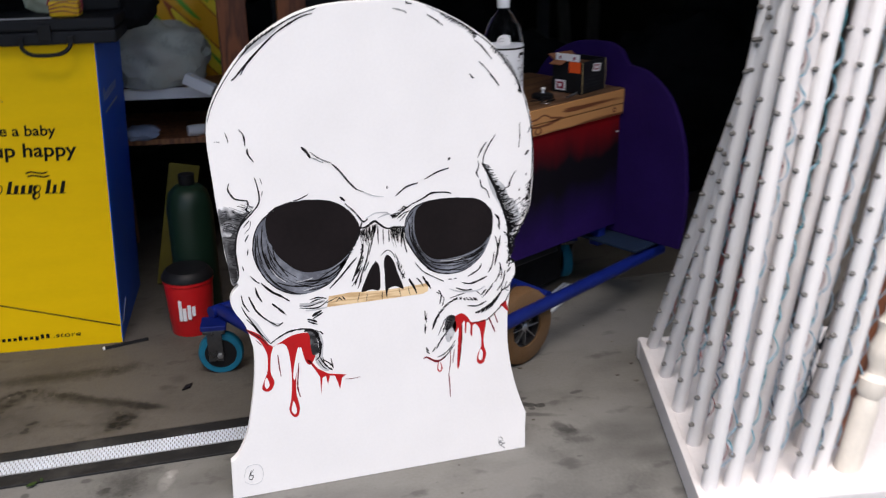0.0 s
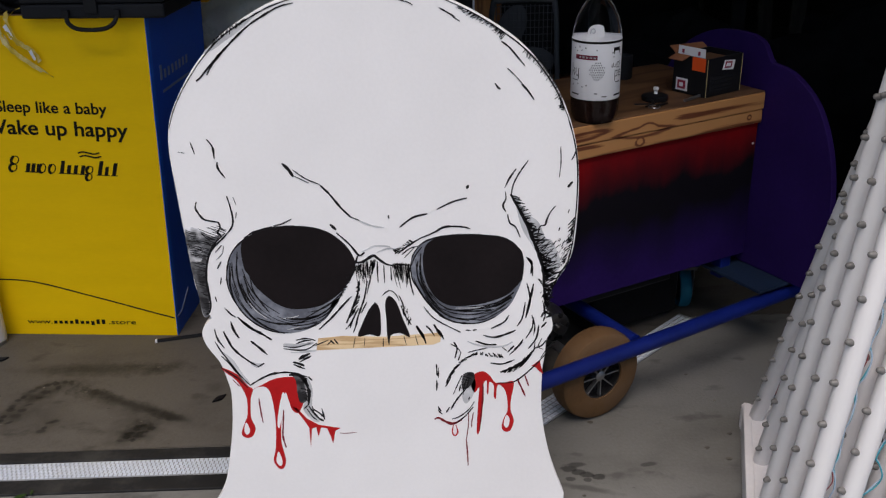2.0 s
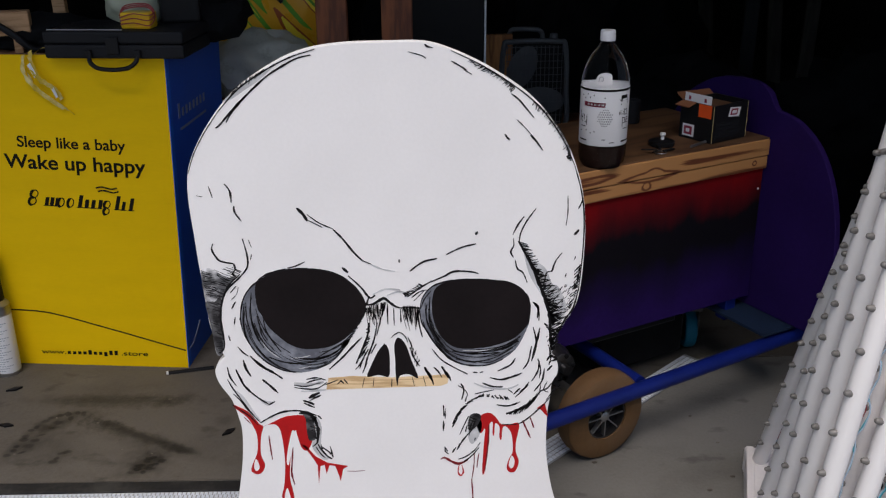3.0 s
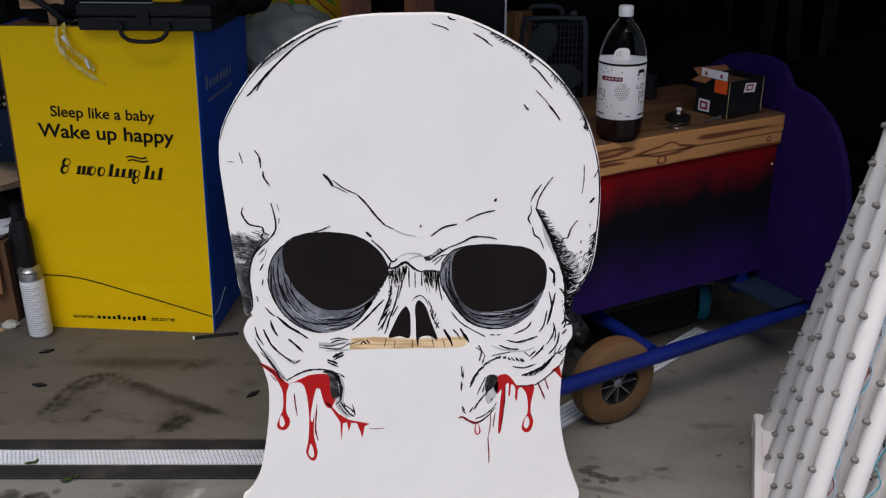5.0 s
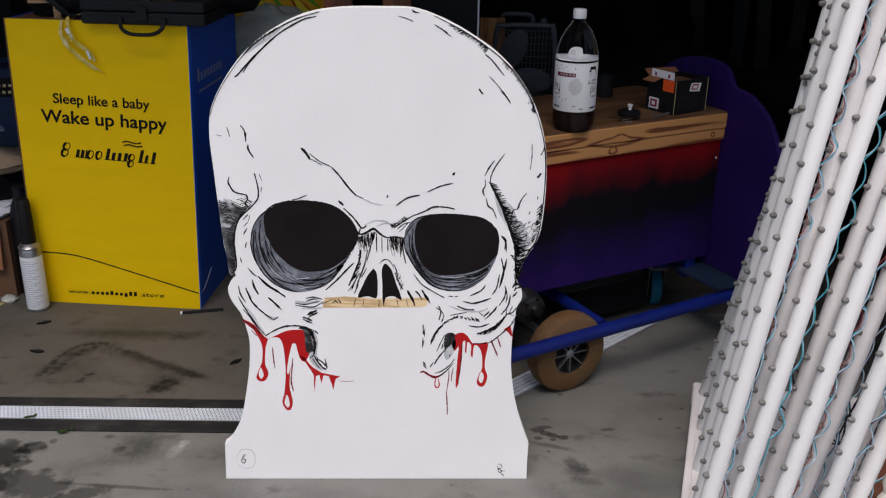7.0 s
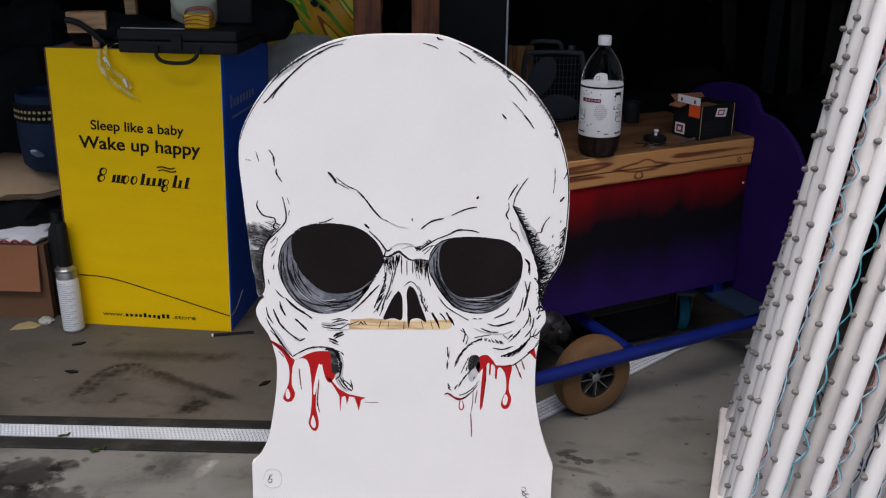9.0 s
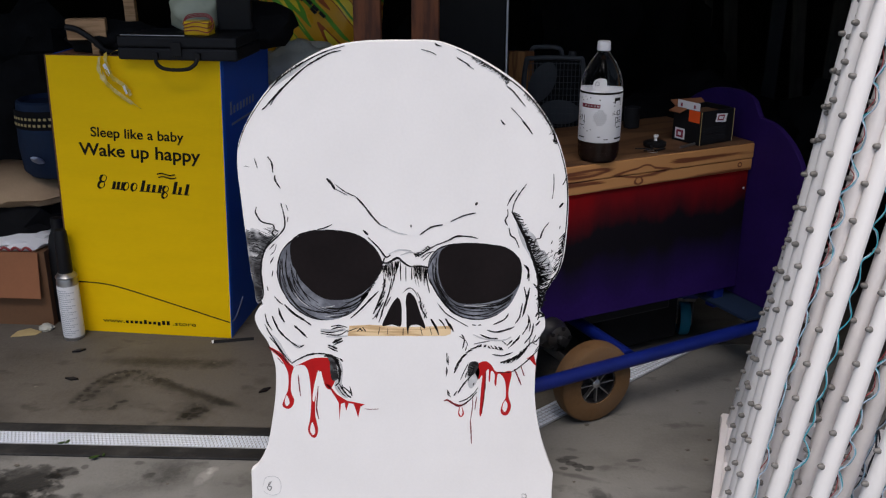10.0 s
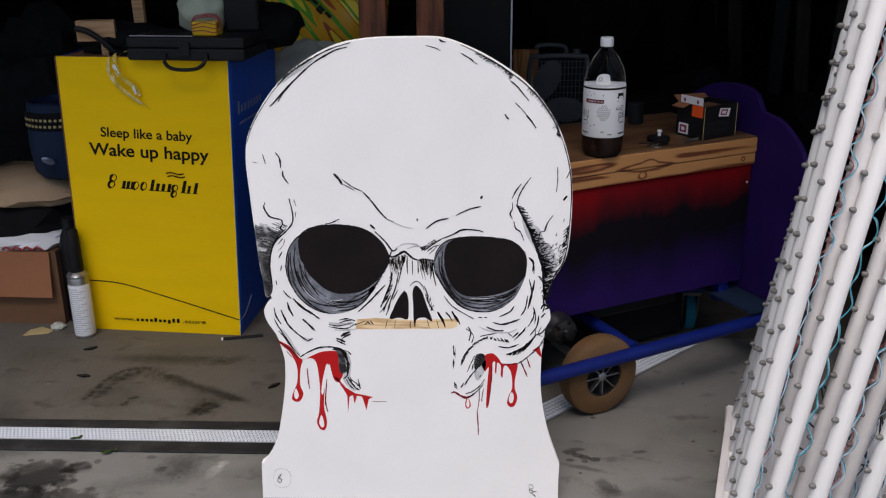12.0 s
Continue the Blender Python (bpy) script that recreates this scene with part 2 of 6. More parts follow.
# damp smears and blots: place, half sizes, turn, tone, edge softness
SMEARS = [
    (-0.12, 2.535, 0.21, 0.034, -3, 0.52, 1.0), (0.04, 2.53, 0.06, 0.026, 25, 0.58, 1.0), (0.01, 2.353, 0.17, 0.020, -29, 0.50, 0.8), (0.10, 2.30, 0.06, 0.018, -27, 0.55, 0.6),
    (-0.10, 2.42, 0.04, 0.016, -20, 0.55, 0.6), (-0.275, 1.885, 0.090, 0.062, 25, 0.46, 0.25), (-0.345, 1.90, 0.034, 0.05, 0, 0.5, 0.25), (-0.20, 1.950, 0.020, 0.016, 30, 0.6, 0.2),
    (-0.215, 1.92, 0.020, 0.016, 0, 0.6, 0.2), (0.062, 1.945, 0.050, 0.052, 0, 0.68, 0.8), (0.155, 1.925, 0.018, 0.045, -15, 1.45, 0.3), (0.168, 1.955, 0.014, 0.02, -30, 1.5, 0.3), (-0.23, 2.65, 0.08, 0.035, 0, 1.18, 1.0),
    (1.115, 1.865, 0.022, 0.04, 30, 0.6, 0.3), (1.04, 1.98, 0.012, 0.009, 0, 0.5, 0.1), (1.075, 1.975, 0.010, 0.008, 0, 0.5, 0.1), (1.375, 2.53, 0.02, 0.015, 0, 0.7, 0.3),
    (-0.15, 1.965, 0.012, 0.014, 0, 0.6, 0.1), (-0.165, 1.935, 0.011, 0.011, 0, 0.6, 0.1), (-0.02, 1.985, 0.016, 0.010, 0, 0.65, 0.3), (-0.30, 1.80, 0.10, 0.045, 15, 0.5, 0.3), (-0.42, 2.00, 0.10, 0.03, 5, 0.7, 0.8), (0.02, 1.88, 0.16, 0.03, 8, 0.82, 1.0), (1.16, 2.12, 0.03, 0.012, -10, 0.5, 0.4), (1.06, 2.03, 0.03, 0.010, 0, 0.5, 0.3), (1.22, 2.02, 0.02, 0.008, 10, 0.55, 0.3),
    (0.02, 1.93, 0.02, 0.012, 30, 0.65, 0.3), (-0.50, 2.20, 0.06, 0.16, 20, 0.78, 1.0), (-0.085, 2.147, 0.05, 0.016, 0, 0.55, 0.5), (0.20, 2.42, 0.03, 0.03, 0, 0.8, 0.6), (1.2, 1.6, 0.08, 0.05, 30, 0.85, 1.0),
    (-0.150, 1.790, 0.125, 0.060, -15, 0.42, 0.12), (-0.285, 1.790, 0.12, 0.075, 5, 0.42, 0.12), (-0.275, 1.905, 0.10, 0.075, 10, 0.42, 0.12), (-0.192, 1.934, 0.042, 0.026, 20, 0.45, 0.12), (-0.015, 1.752, 0.07, 0.030, 20, 0.45, 0.12), (-0.20, 1.868, 0.032, 0.022, 20, 0.5, 0.12),
    (0.070, 1.955, 0.075, 0.075, 0, 0.8, 1.0), (0.064, 1.780, 0.14, 0.008, -6, 0.6, 0.4),
    (1.040, 2.015, 0.020, 0.012, 0, 0.42, 0.1), (1.060, 2.003, 0.018, 0.011, 0, 0.45, 0.1), (1.077, 1.993, 0.018, 0.012, 0, 0.4, 0.1), (1.102, 1.983, 0.016, 0.012, 0, 0.4, 0.1), (1.117, 1.838, 0.036, 0.034, 20, 0.72, 0.4), (1.129, 1.803, 0.04, 0.018, -10, 0.75, 0.5), (1.07, 1.945, 0.07, 0.010, -20, 0.65, 0.6),
    (-0.262, 2.345, 0.045, 0.135, -28, 0.88, 0.5), (-0.205, 2.445, 0.10, 0.038, 15, 0.88, 0.5), (0.040, 2.235, 0.07, 0.060, 10, 0.78, 0.6), (0.02, 2.336, 0.20, 0.036, -27, 0.80, 0.8), (-0.10, 2.41, 0.08, 0.030, -25, 0.75, 0.7),
    (-0.20, 2.345, 0.05, 0.10, -30, 0.86, 1.0), (0.04, 2.235, 0.034, 0.05, -30, 0.72, 0.4), (-0.175, 2.40, 0.10, 0.05, 10, 1.10, 1.0),
]
SPOT = random.Random(21)
# sole prints: runs of small tread marks along a bent line
for run, step in (([(-0.302, 2.27), (-0.294, 2.36), (-0.264, 2.445), (-0.224, 2.475), (-0.165, 2.474)], 0.022), ([(-0.275, 2.285), (-0.262, 2.36), (-0.235, 2.425), (-0.190, 2.45)], 0.030),
                  ([(-0.188, 2.24), (-0.180, 2.275), (-0.160, 2.30)], 0.018), ([(0.018, 2.195), (0.040, 2.235), (0.062, 2.268)], 0.014), ([(0.045, 2.19), (0.065, 2.225), (0.085, 2.255)], 0.016)):
    for (ax, ay), (bx, by) in zip(run, run[1:]):
        d = math.hypot(bx - ax, by - ay)
        for k in range(max(1, round(d / step))):
            f = (k + 0.5) / max(1, round(d / step))
            SMEARS.append((ax + (bx - ax) * f + SPOT.uniform(-0.005, 0.005), ay + (by - ay) * f + SPOT.uniform(-0.005, 0.005), SPOT.uniform(0.006, 0.011), SPOT.uniform(0.007, 0.016), math.degrees(math.atan2(by - ay, bx - ax)) + SPOT.uniform(-10, 60), SPOT.uniform(0.42, 0.7), 0.3))
        SMEARS.append(((ax + bx) / 2, (ay + by) / 2, d * 0.6, 0.018, math.degrees(math.atan2(by - ay, bx - ax)), 0.74, 0.9))


def concrete(name, tone, dirt, marks):
    """Worn grey slab: cloudy tone, damp smears, oil drops, pits and a few reddish blotches."""
    m = shade(name, tone, 0.7, var=0.24, scale=2.2, bump=0.35, fine=120, second=dirt, amount=0.85)
    nt = m.node_tree
    n, l = nt.nodes, nt.links
    b = n["Principled BSDF"]
    base = b.inputs["Base Color"].links[0].from_socket
    tc = n.new("ShaderNodeTexCoord")
    out = base
    for sc, lo, hi, tone, loc in ((1.7, 0.60, 0.74, 0.55, (3, 1, 0)), (4.5, 0.50, 0.68, 0.80, (5, 4, 0)), (9.0, 0.60, 0.70, 0.62, (7, 2, 0)), (34.0, 0.70, 0.76, 0.6, (1, 9, 0))):
        mp, tx, mr, sc_n = n.new("ShaderNodeMapping"), n.new("ShaderNodeTexNoise"), n.new("ShaderNodeMapRange"), n.new("ShaderNodeVectorMath")
        mp.inputs["Location"].default_value = loc
        mp.inputs["Scale"].default_value = (1, 1.6, 1)
        tx.inputs["Scale"].default_value, tx.inputs["Detail"].default_value = sc, 4
        mr.inputs[1].default_value, mr.inputs[2].default_value, mr.inputs[3].default_value, mr.inputs[4].default_value = lo, hi, 1, tone
        sc_n.operation = "SCALE"
        l.new(tc.outputs["Object"], mp.inputs[0])
        l.new(mp.outputs[0], tx.inputs["Vector"])
        l.new(tx.outputs[0], mr.inputs[0])
        l.new(out, sc_n.inputs[0])
        l.new(mr.outputs[0], sc_n.inputs["Scale"])
        out = sc_n.outputs[0]
    edge = n.new("ShaderNodeTexNoise")
    edge.inputs["Scale"].default_value, edge.inputs["Detail"].default_value, edge.inputs["Roughness"].default_value = 30.0, 6, 0.65
    l.new(tc.outputs["Object"], edge.inputs["Vector"])
    for cx, cy, rx, ry, turn, tone, soft in marks:
        mp, ln, ad, mr, sc_n = (n.new("ShaderNode" + k) for k in ("Mapping", "VectorMath", "Math", "MapRange", "VectorMath"))
        mp.vector_type = "TEXTURE"
        mp.inputs["Location"].default_value, mp.inputs["Rotation"].default_value, mp.inputs["Scale"].default_value = (cx, cy, 0), (0, 0, radians(turn)), (rx, ry, 1)
        ln.operation, ad.operation, sc_n.operation = "LENGTH", "MULTIPLY_ADD", "SCALE"
        ad.inputs[1].default_value = 1.7
        mr.inputs[1].default_value, mr.inputs[2].default_value, mr.inputs[3].default_value, mr.inputs[4].default_value = 1.60 - 0.55 * soft, 1.80 + 0.35 * soft, tone * 0.86 if tone < 1 else tone, 1
        l.new(tc.outputs["Object"], mp.inputs[0])
        l.new(mp.outputs[0], ln.inputs[0])
        l.new(edge.outputs[0], ad.inputs[0])
        l.new(ln.outputs["Value"], ad.inputs[2])
        l.new(ad.outputs[0], mr.inputs[0])
        l.new(out, sc_n.inputs[0])
        l.new(mr.outputs[0], sc_n.inputs["Scale"])
        out = sc_n.outputs[0]
    l.new(out, b.inputs["Base Color"])
    return m


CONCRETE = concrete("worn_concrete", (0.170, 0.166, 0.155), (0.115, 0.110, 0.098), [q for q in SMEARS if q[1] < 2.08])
# darker, browner mix for the slab inside the door line
INDOOR = concrete("dark_brown_concrete", (0.112, 0.101, 0.087), (0.062, 0.055, 0.045), [q for q in SMEARS if q[1] > 2.08])
STAIN = shade("damp_dark_stain", (0.085, 0.075, 0.062), 0.6, var=0.35, scale=14, bump=0.2, second=(0.15, 0.135, 0.115), amount=0.9)


def bench_paint():
    """Purple panel with red sprayed along its top and black fading down under it."""
    m = shade("purple_and_red_sprayed_paint", (0.0185, 0.007, 0.072), 0.55, var=0.25, scale=5, bump=0.1, spec=0.06)
    nt = m.node_tree
    n, l = nt.nodes, nt.links
    b = n["Principled BSDF"]
    base = b.inputs["Base Color"].links[0].from_socket
    tc, sep = n.new("ShaderNodeTexCoord"), n.new("ShaderNodeSeparateXYZ")
    l.new(tc.outputs["Object"], sep.inputs[0])
    tx, mp = n.new("ShaderNodeTexNoise"), n.new("ShaderNodeMapping")
    mp.inputs["Scale"].default_value = (9, 9, 3)
    tx.inputs["Scale"].default_value, tx.inputs["Detail"].default_value = 1.0, 5
    l.new(tc.outputs["Object"], mp.inputs[0])
    l.new(mp.outputs[0], tx.inputs["Vector"])
    h = n.new("ShaderNodeMath")
    h.operation = "MULTIPLY_ADD"
    h.inputs[1].default_value = 0.16
    l.new(tx.outputs[0], h.inputs[0])
    l.new(sep.outputs[2], h.inputs[2])
    out = base
    for lo, hi, colour in ((0.36, 0.50, (0.006, 0.005, 0.008)), (0.560, 0.715, (0.22, 0.004, 0.006))):
        mr, mx = n.new("ShaderNodeMapRange"), n.new("ShaderNodeMix")
        mr.inputs[1].default_value, mr.inputs[2].default_value = lo, hi
        mx.data_type = "RGBA"
        mx.inputs[7].default_value = (*colour, 1)
        l.new(h.outputs[0], mr.inputs[0])
        l.new(mr.outputs[0], mx.inputs[0])
        l.new(out, mx.inputs[6])
        out = mx.outputs[2]
    l.new(out, b.inputs["Base Color"])
    return m


BENCHPAINT = bench_paint()


CARTTURN = 27.0


# ---- shape tools ----
def part(name, bm, material, parent=None, label="", smooth=False, m=None):
    """Links a bmesh as one mesh object, under a thing or a part where one is given."""
    bmesh.ops.recalc_face_normals(bm, faces=bm.faces)
    me = bpy.data.meshes.new(name)
    bm.to_mesh(me)
    bm.free()
    me.materials.append(material)
    if smooth:
        me.shade_smooth()
        me.set_sharp_from_angle(angle=radians(40))
    ob = new(name, me)
    if parent:
        ob.parent = parent
    if m is not None:
        ob.matrix_basis = m
    if label:
        ob["label"] = label
    return ob


def thing(name, m, label, category, group="", kind=""):
    ob = new(name)
    ob.matrix_basis = m
    ob.empty_display_size = 0.05
    return tagged(ob, label, category, group, kind)


def box(x0, x1, y0, y1, z0, z1, bevel=0.0, bm=None, seg=2):
    made = bm or bmesh.new()
    r = bmesh.ops.create_cube(made, size=1, matrix=Matrix.Translation(((x0 + x1) / 2, (y0 + y1) / 2, (z0 + z1) / 2)) @ Matrix.Diagonal((x1 - x0, y1 - y0, z1 - z0, 1)))
    if bevel:
        es = {e for v in r["verts"] for e in v.link_edges}
        bmesh.ops.bevel(made, geom=list(es), offset=bevel, segments=seg, affect="EDGES", profile=0.5)
    return made


def spline(points, n=6, closed=False):
    """A smooth curve through the points."""
    p = [Vector(q) for q in points]
    k = len(p)
    out = []
    for i in range(k if closed else k - 1):
        if closed:
            a, b, c, d = p[i - 1], p[i], p[(i + 1) % k], p[(i + 2) % k]
        else:
            a, b, c, d = p[max(i - 1, 0)], p[i], p[i + 1], p[min(i + 2, k - 1)]
        for j in range(n):
            t = j / n
            out.append(0.5 * ((2 * b) + (c - a) * t + (2 * a - 5 * b + 4 * c - d) * t * t + (3 * b - a - 3 * c + d) * t ** 3))
    return out if closed else out + [p[-1]]


def slab(outline, y0, y1, bevel=0.0):
    """An outline in x and z, extruded from y0 to y1."""
    bm = bmesh.new()
    vs = [bm.verts.new((q[0], y0, q[1])) for q in outline]
    f = bm.faces.new(vs)
    r = bmesh.ops.extrude_face_region(bm, geom=[f])
    bmesh.ops.translate(bm, vec=(0, y1 - y0, 0), verts=[v for v in r["geom"] if isinstance(v, bmesh.types.BMVert)])
    if bevel:
        es = [e for e in bm.edges if e.calc_face_angle(0) > 1.0 and abs(e.verts[0].co.y - e.verts[1].co.y) < 1e-6]
        bmesh.ops.bevel(bm, geom=es, offset=bevel, segments=2, affect="EDGES", profile=0.5)
    return bm


def patch(outline, z0, z1, bm=None):
    """A flat shape in x and y of a little thickness."""
    bm = bm or bmesh.new()
    vs = [bm.verts.new((q[0], q[1], z0)) for q in outline]
    f = bm.faces.new(vs)
    r = bmesh.ops.extrude_face_region(bm, geom=[f])
    bmesh.ops.translate(bm, vec=(0, 0, z1 - z0), verts=[v for v in r["geom"] if isinstance(v, bmesh.types.BMVert)])
    return bm


def tube(points, radius, sides=10, bm=None, cap=True, taper=None):
    """A round bar along a line of points."""
    bm = bm or bmesh.new()
    p = [Vector(q) for q in points]
    rings, up = [], None
    for i, q in enumerate(p):
        way = (p[min(i + 1, len(p) - 1)] - p[max(i - 1, 0)]).normalized()
        if up is None:
            up = way.orthogonal().normalized()
        side = way.cross(up)
        if side.length < 1e-6:
            side = way.orthogonal()
        side.normalize()
        up = side.cross(way).normalized()
        r = radius * (taper[i] if taper else 1)
        rings.append([bm.verts.new(q + r * (math.cos(2 * math.pi * k / sides) * up + math.sin(2 * math.pi * k / sides) * side)) for k in range(sides)])
    for a, b in zip(rings, rings[1:]):
        for k in range(sides):
            bm.faces.new((a[k], a[(k + 1) % sides], b[(k + 1) % sides], b[k]))
    if cap:
        bm.faces.new(rings[0][::-1])
        bm.faces.new(rings[-1])
    return bm


def lathe(profile, sides=28, bm=None, m=None):
    """A turned shape round z from pairs of radius and height."""
    bm = bm or bmesh.new()
    m = m or Matrix.Identity(4)
    rings = []
    for r, z in profile:
        if r < 1e-5:
            rings.append([bm.verts.new(m @ Vector((0, 0, z)))])
        else:
            rings.append([bm.verts.new(m @ Vector((r * math.cos(2 * math.pi * k / sides), r * math.sin(2 * math.pi * k / sides), z))) for k in range(sides)])
    for a, b in zip(rings, rings[1:]):
        for k in range(sides):
            k2 = (k + 1) % sides
            if len(a) == 1 and len(b) > 1:
                bm.faces.new((a[0], b[k], b[k2]))
            elif len(b) == 1 and len(a) > 1:
                bm.faces.new((a[k], a[k2], b[0]))
            elif len(a) > 1:
                bm.faces.new((a[k], a[k2], b[k2], b[k]))
    return bm


def lump(size, seed, rough=0.25, detail=3, freq=2.5, flat=True):
    """A soft crumpled mass resting on z = 0: cloth, film, a filled bag."""
    bm = bmesh.new()
    bmesh.ops.create_icosphere(bm, subdivisions=detail, radius=1)
    for v in bm.verts:
        d = v.co.normalized()
        w = noise.fractal(d * freq + Vector((seed * 7.1, seed * 3.3, seed)), 1.0, 2.0, 4)
        v.co = d * (1 + rough * w)
        v.co = Vector((v.co.x * size[0] / 2, v.co.y * size[1] / 2, v.co.z * size[2] / 2))
        if flat:
            v.co.z = max(v.co.z, -size[2] * 0.38)
    low = min(v.co.z for v in bm.verts)
    bmesh.ops.translate(bm, vec=(0, 0, -low), verts=bm.verts)
    return bm


def words(name, text, size, material, parent, m, label="", width=None, shear=0.0, bold=0.0):
    """Raised print in the built-in font, as a mesh."""
    cu = bpy.data.curves.new(name, "FONT")
    cu.body, cu.size, cu.extrude, cu.shear, cu.offset = text, size, 0.0006, shear, bold
    tmp = bpy.data.objects.new("tmp", cu)
    scene.collection.objects.link(tmp)
    me = bpy.data.meshes.new_from_object(tmp.evaluated_get(bpy.context.evaluated_depsgraph_get()))
    bpy.data.objects.remove(tmp)
    if width:
        xs = [v.co.x for v in me.vertices]
        k = width / (max(xs) - min(xs))
        me.transform(Matrix.Diagonal((k, 1, 1, 1)))
    me.materials.clear()
    me.materials.append(material)
    ob = new(name, me)
    ob.parent, ob.matrix_basis = parent, m
    if label:
        ob["label"] = label
    return ob


# ---- ground and garage shell ----
ground = tagged(part("ground", patch([(-60, -60), (60, -60), (60, 60), (-60, 60)], -0.3, 0.0), CONCRETE), "worn grey concrete slab with damp stains and footprints", "floor", kind="structure")

tagged(part("floor", patch([(-2.6, 2.205), (0.93, 2.15), (1.50, 2.70), (3.5, 2.70), (3.5, 9.0), (-2.6, 9.0)], -0.1, 0.003), INDOOR), "darker brown concrete garage floor with smears and shoe marks", "floor", kind="structure")

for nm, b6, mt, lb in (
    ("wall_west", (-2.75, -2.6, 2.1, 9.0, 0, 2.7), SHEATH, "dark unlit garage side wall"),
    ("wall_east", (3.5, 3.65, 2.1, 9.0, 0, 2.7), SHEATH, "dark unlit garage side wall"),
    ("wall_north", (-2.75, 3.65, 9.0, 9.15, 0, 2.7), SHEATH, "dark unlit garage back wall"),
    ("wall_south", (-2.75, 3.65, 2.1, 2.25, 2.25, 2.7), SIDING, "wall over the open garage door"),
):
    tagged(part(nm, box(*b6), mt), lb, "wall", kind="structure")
# wall out of view, added to cut light on the right-hand floor
WING = shade("brown_blocker_siding", (0.10, 0.085, 0.07), 0.8, var=0.2, scale=3, bump=0.2, aniso=(1, 1, 12))
tagged(part("wall_return", box(2.0, 3.65, 2.1, 2.25, 0, 2.248), WING), "unseen brown wall added beside the door to block sky light", "wall", kind="structure")
# overhang out of view, added to keep sky light off the interior
tagged(part("eave", box(-3.3, 4.2, 1.53, 2.095, 2.28, 2.38, 0.01), SIDING), "unseen eave added to block sky light from the garage", "eave", kind="structure")
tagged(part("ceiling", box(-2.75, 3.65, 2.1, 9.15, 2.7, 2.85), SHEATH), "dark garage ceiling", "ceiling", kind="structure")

# ---- threshold strips ----
def threshold(name, m, length, label):
    """A perforated aluminium strip between two black rubber lips."""
    t = thing(name, m, label, "threshold strip", kind="structure")
    part("rubber_lip", box(0, length, -0.050, -0.001, 0, 0.006, 0.002), RUBBER, t)
    part("rubber_lip", box(0, length, 0.062, 0.100, 0, 0.008, 0.002), RUBBER, t)
    part("metal_strip", box(0, length, 0, 0.061, 0, 0.005, 0.001), ALUDARK, t, "pale perforated aluminium strip")
    bm = bmesh.new()
    step = 0.0100
    for i in range(int(length / step)):
        for j in range(5):
            x, y = (i + 0.5 + 0.5 * (j % 2)) * step, 0.008 + j * 0.0112
            box(x - 0.0036, x + 0.0036, y - 0.0042, y + 0.0042, 0.0045, 0.0070, 0, bm)
    ob = part("raised_treads", bm, ALU, t)
    ob["kind"] = "stuff"
    return t


threshold("trim_threshold", pose(-3.0, 2.112, 0.0, 0, 0, -1.1), 3.72, "white perforated metal door threshold between black rubber lips")
diag = thing("trim_ramp_strip", pose(0.80, 1.985, 0.0025, 0, 0, 43), "loose perforated pale metal strip lying across the floor", "metal strip", kind="structure")
part("metal_strip", box(0, 1.0, 0, 0.070, 0, 0.004, 0.001), ALUDARK, diag)
bm = bmesh.new()
for i in range(76):
    for j in range(5):
        x, y = (i + 0.5) * 0.013, 0.008 + j * 0.0135
        box(x - 0.0048, x + 0.0048, y - 0.0048, y + 0.0048, 0.0035, 0.0060, 0, bm)
part("raised_treads", bm, ALU, diag)["kind"] = "stuff"

# ---- skull cutout ----
skull = thing("skull_cutout", pose(0.65, 1.81, 0.0), "white plywood board cut and painted as a dripping skull", "cutout board")
# outline of the board in millimetres, stretch by stretch
FOOT_LEFT = [(-351, 0), (-347, 95)]
NECK_LEFT = [(-347, 95), (-328, 114), (-306, 161), (-291, 227), (-280, 293), (-276, 352), (-280, 382)]
CHEEK_LEFT = [(-280, 382), (-289, 418), (-308, 452), (-314, 477), (-307, 495), (-294, 508)]
CRANIUMA = [(-294, 508), (-306, 538), (-315, 576), (-317, 625), (-322, 685), (-325, 744), (-328, 808), (-324, 853), (-313, 885), (-293, 921), (-266, 959), (-231, 995)]
CRANIUMB = [(-187, 1025), (-144, 1047), (-102, 1059), (-49, 1065), (14, 1066), (74, 1065), (119, 1052), (172, 1027)]
CRANIUMC = [(226, 993), (260, 964), (287, 932), (311, 895), (328, 856), (341, 811), (348, 759), (349, 694), (345, 627), (336, 590), (321, 564)]
CHEEK_RIGHT = [(321, 564), (304, 526), (300, 494), (309, 483), (311, 459), (301, 438), (299, 411), (295, 382)]
NECK_RIGHT = [(295, 382), (294, 341), (295, 293), (302, 238), (314, 183), (328, 138), (343, 96)]
FOOT_RIGHT = [(343, 96), (342, 49)]
FOOT_RIGHT_LOW = [(342, 49), (343, 0)]
RUNS = []
for stretch in (FOOT_LEFT, NECK_LEFT, CHEEK_LEFT, CRANIUMA + CRANIUMB + CRANIUMC, CHEEK_RIGHT, NECK_RIGHT, FOOT_RIGHT, FOOT_RIGHT_LOW):
    RUNS.append(spline([(x * 0.001, z * 0.001, 0) for x, z in stretch], 5 if len(stretch) > 2 else 1)[:-1])
RUNS.append([Vector((0.343, 0.000, 0))])
rim = []
for run in RUNS:
    rim += run


def mm(points):
    return [(x * 0.001, z * 0.001, 0) for x, z in points]


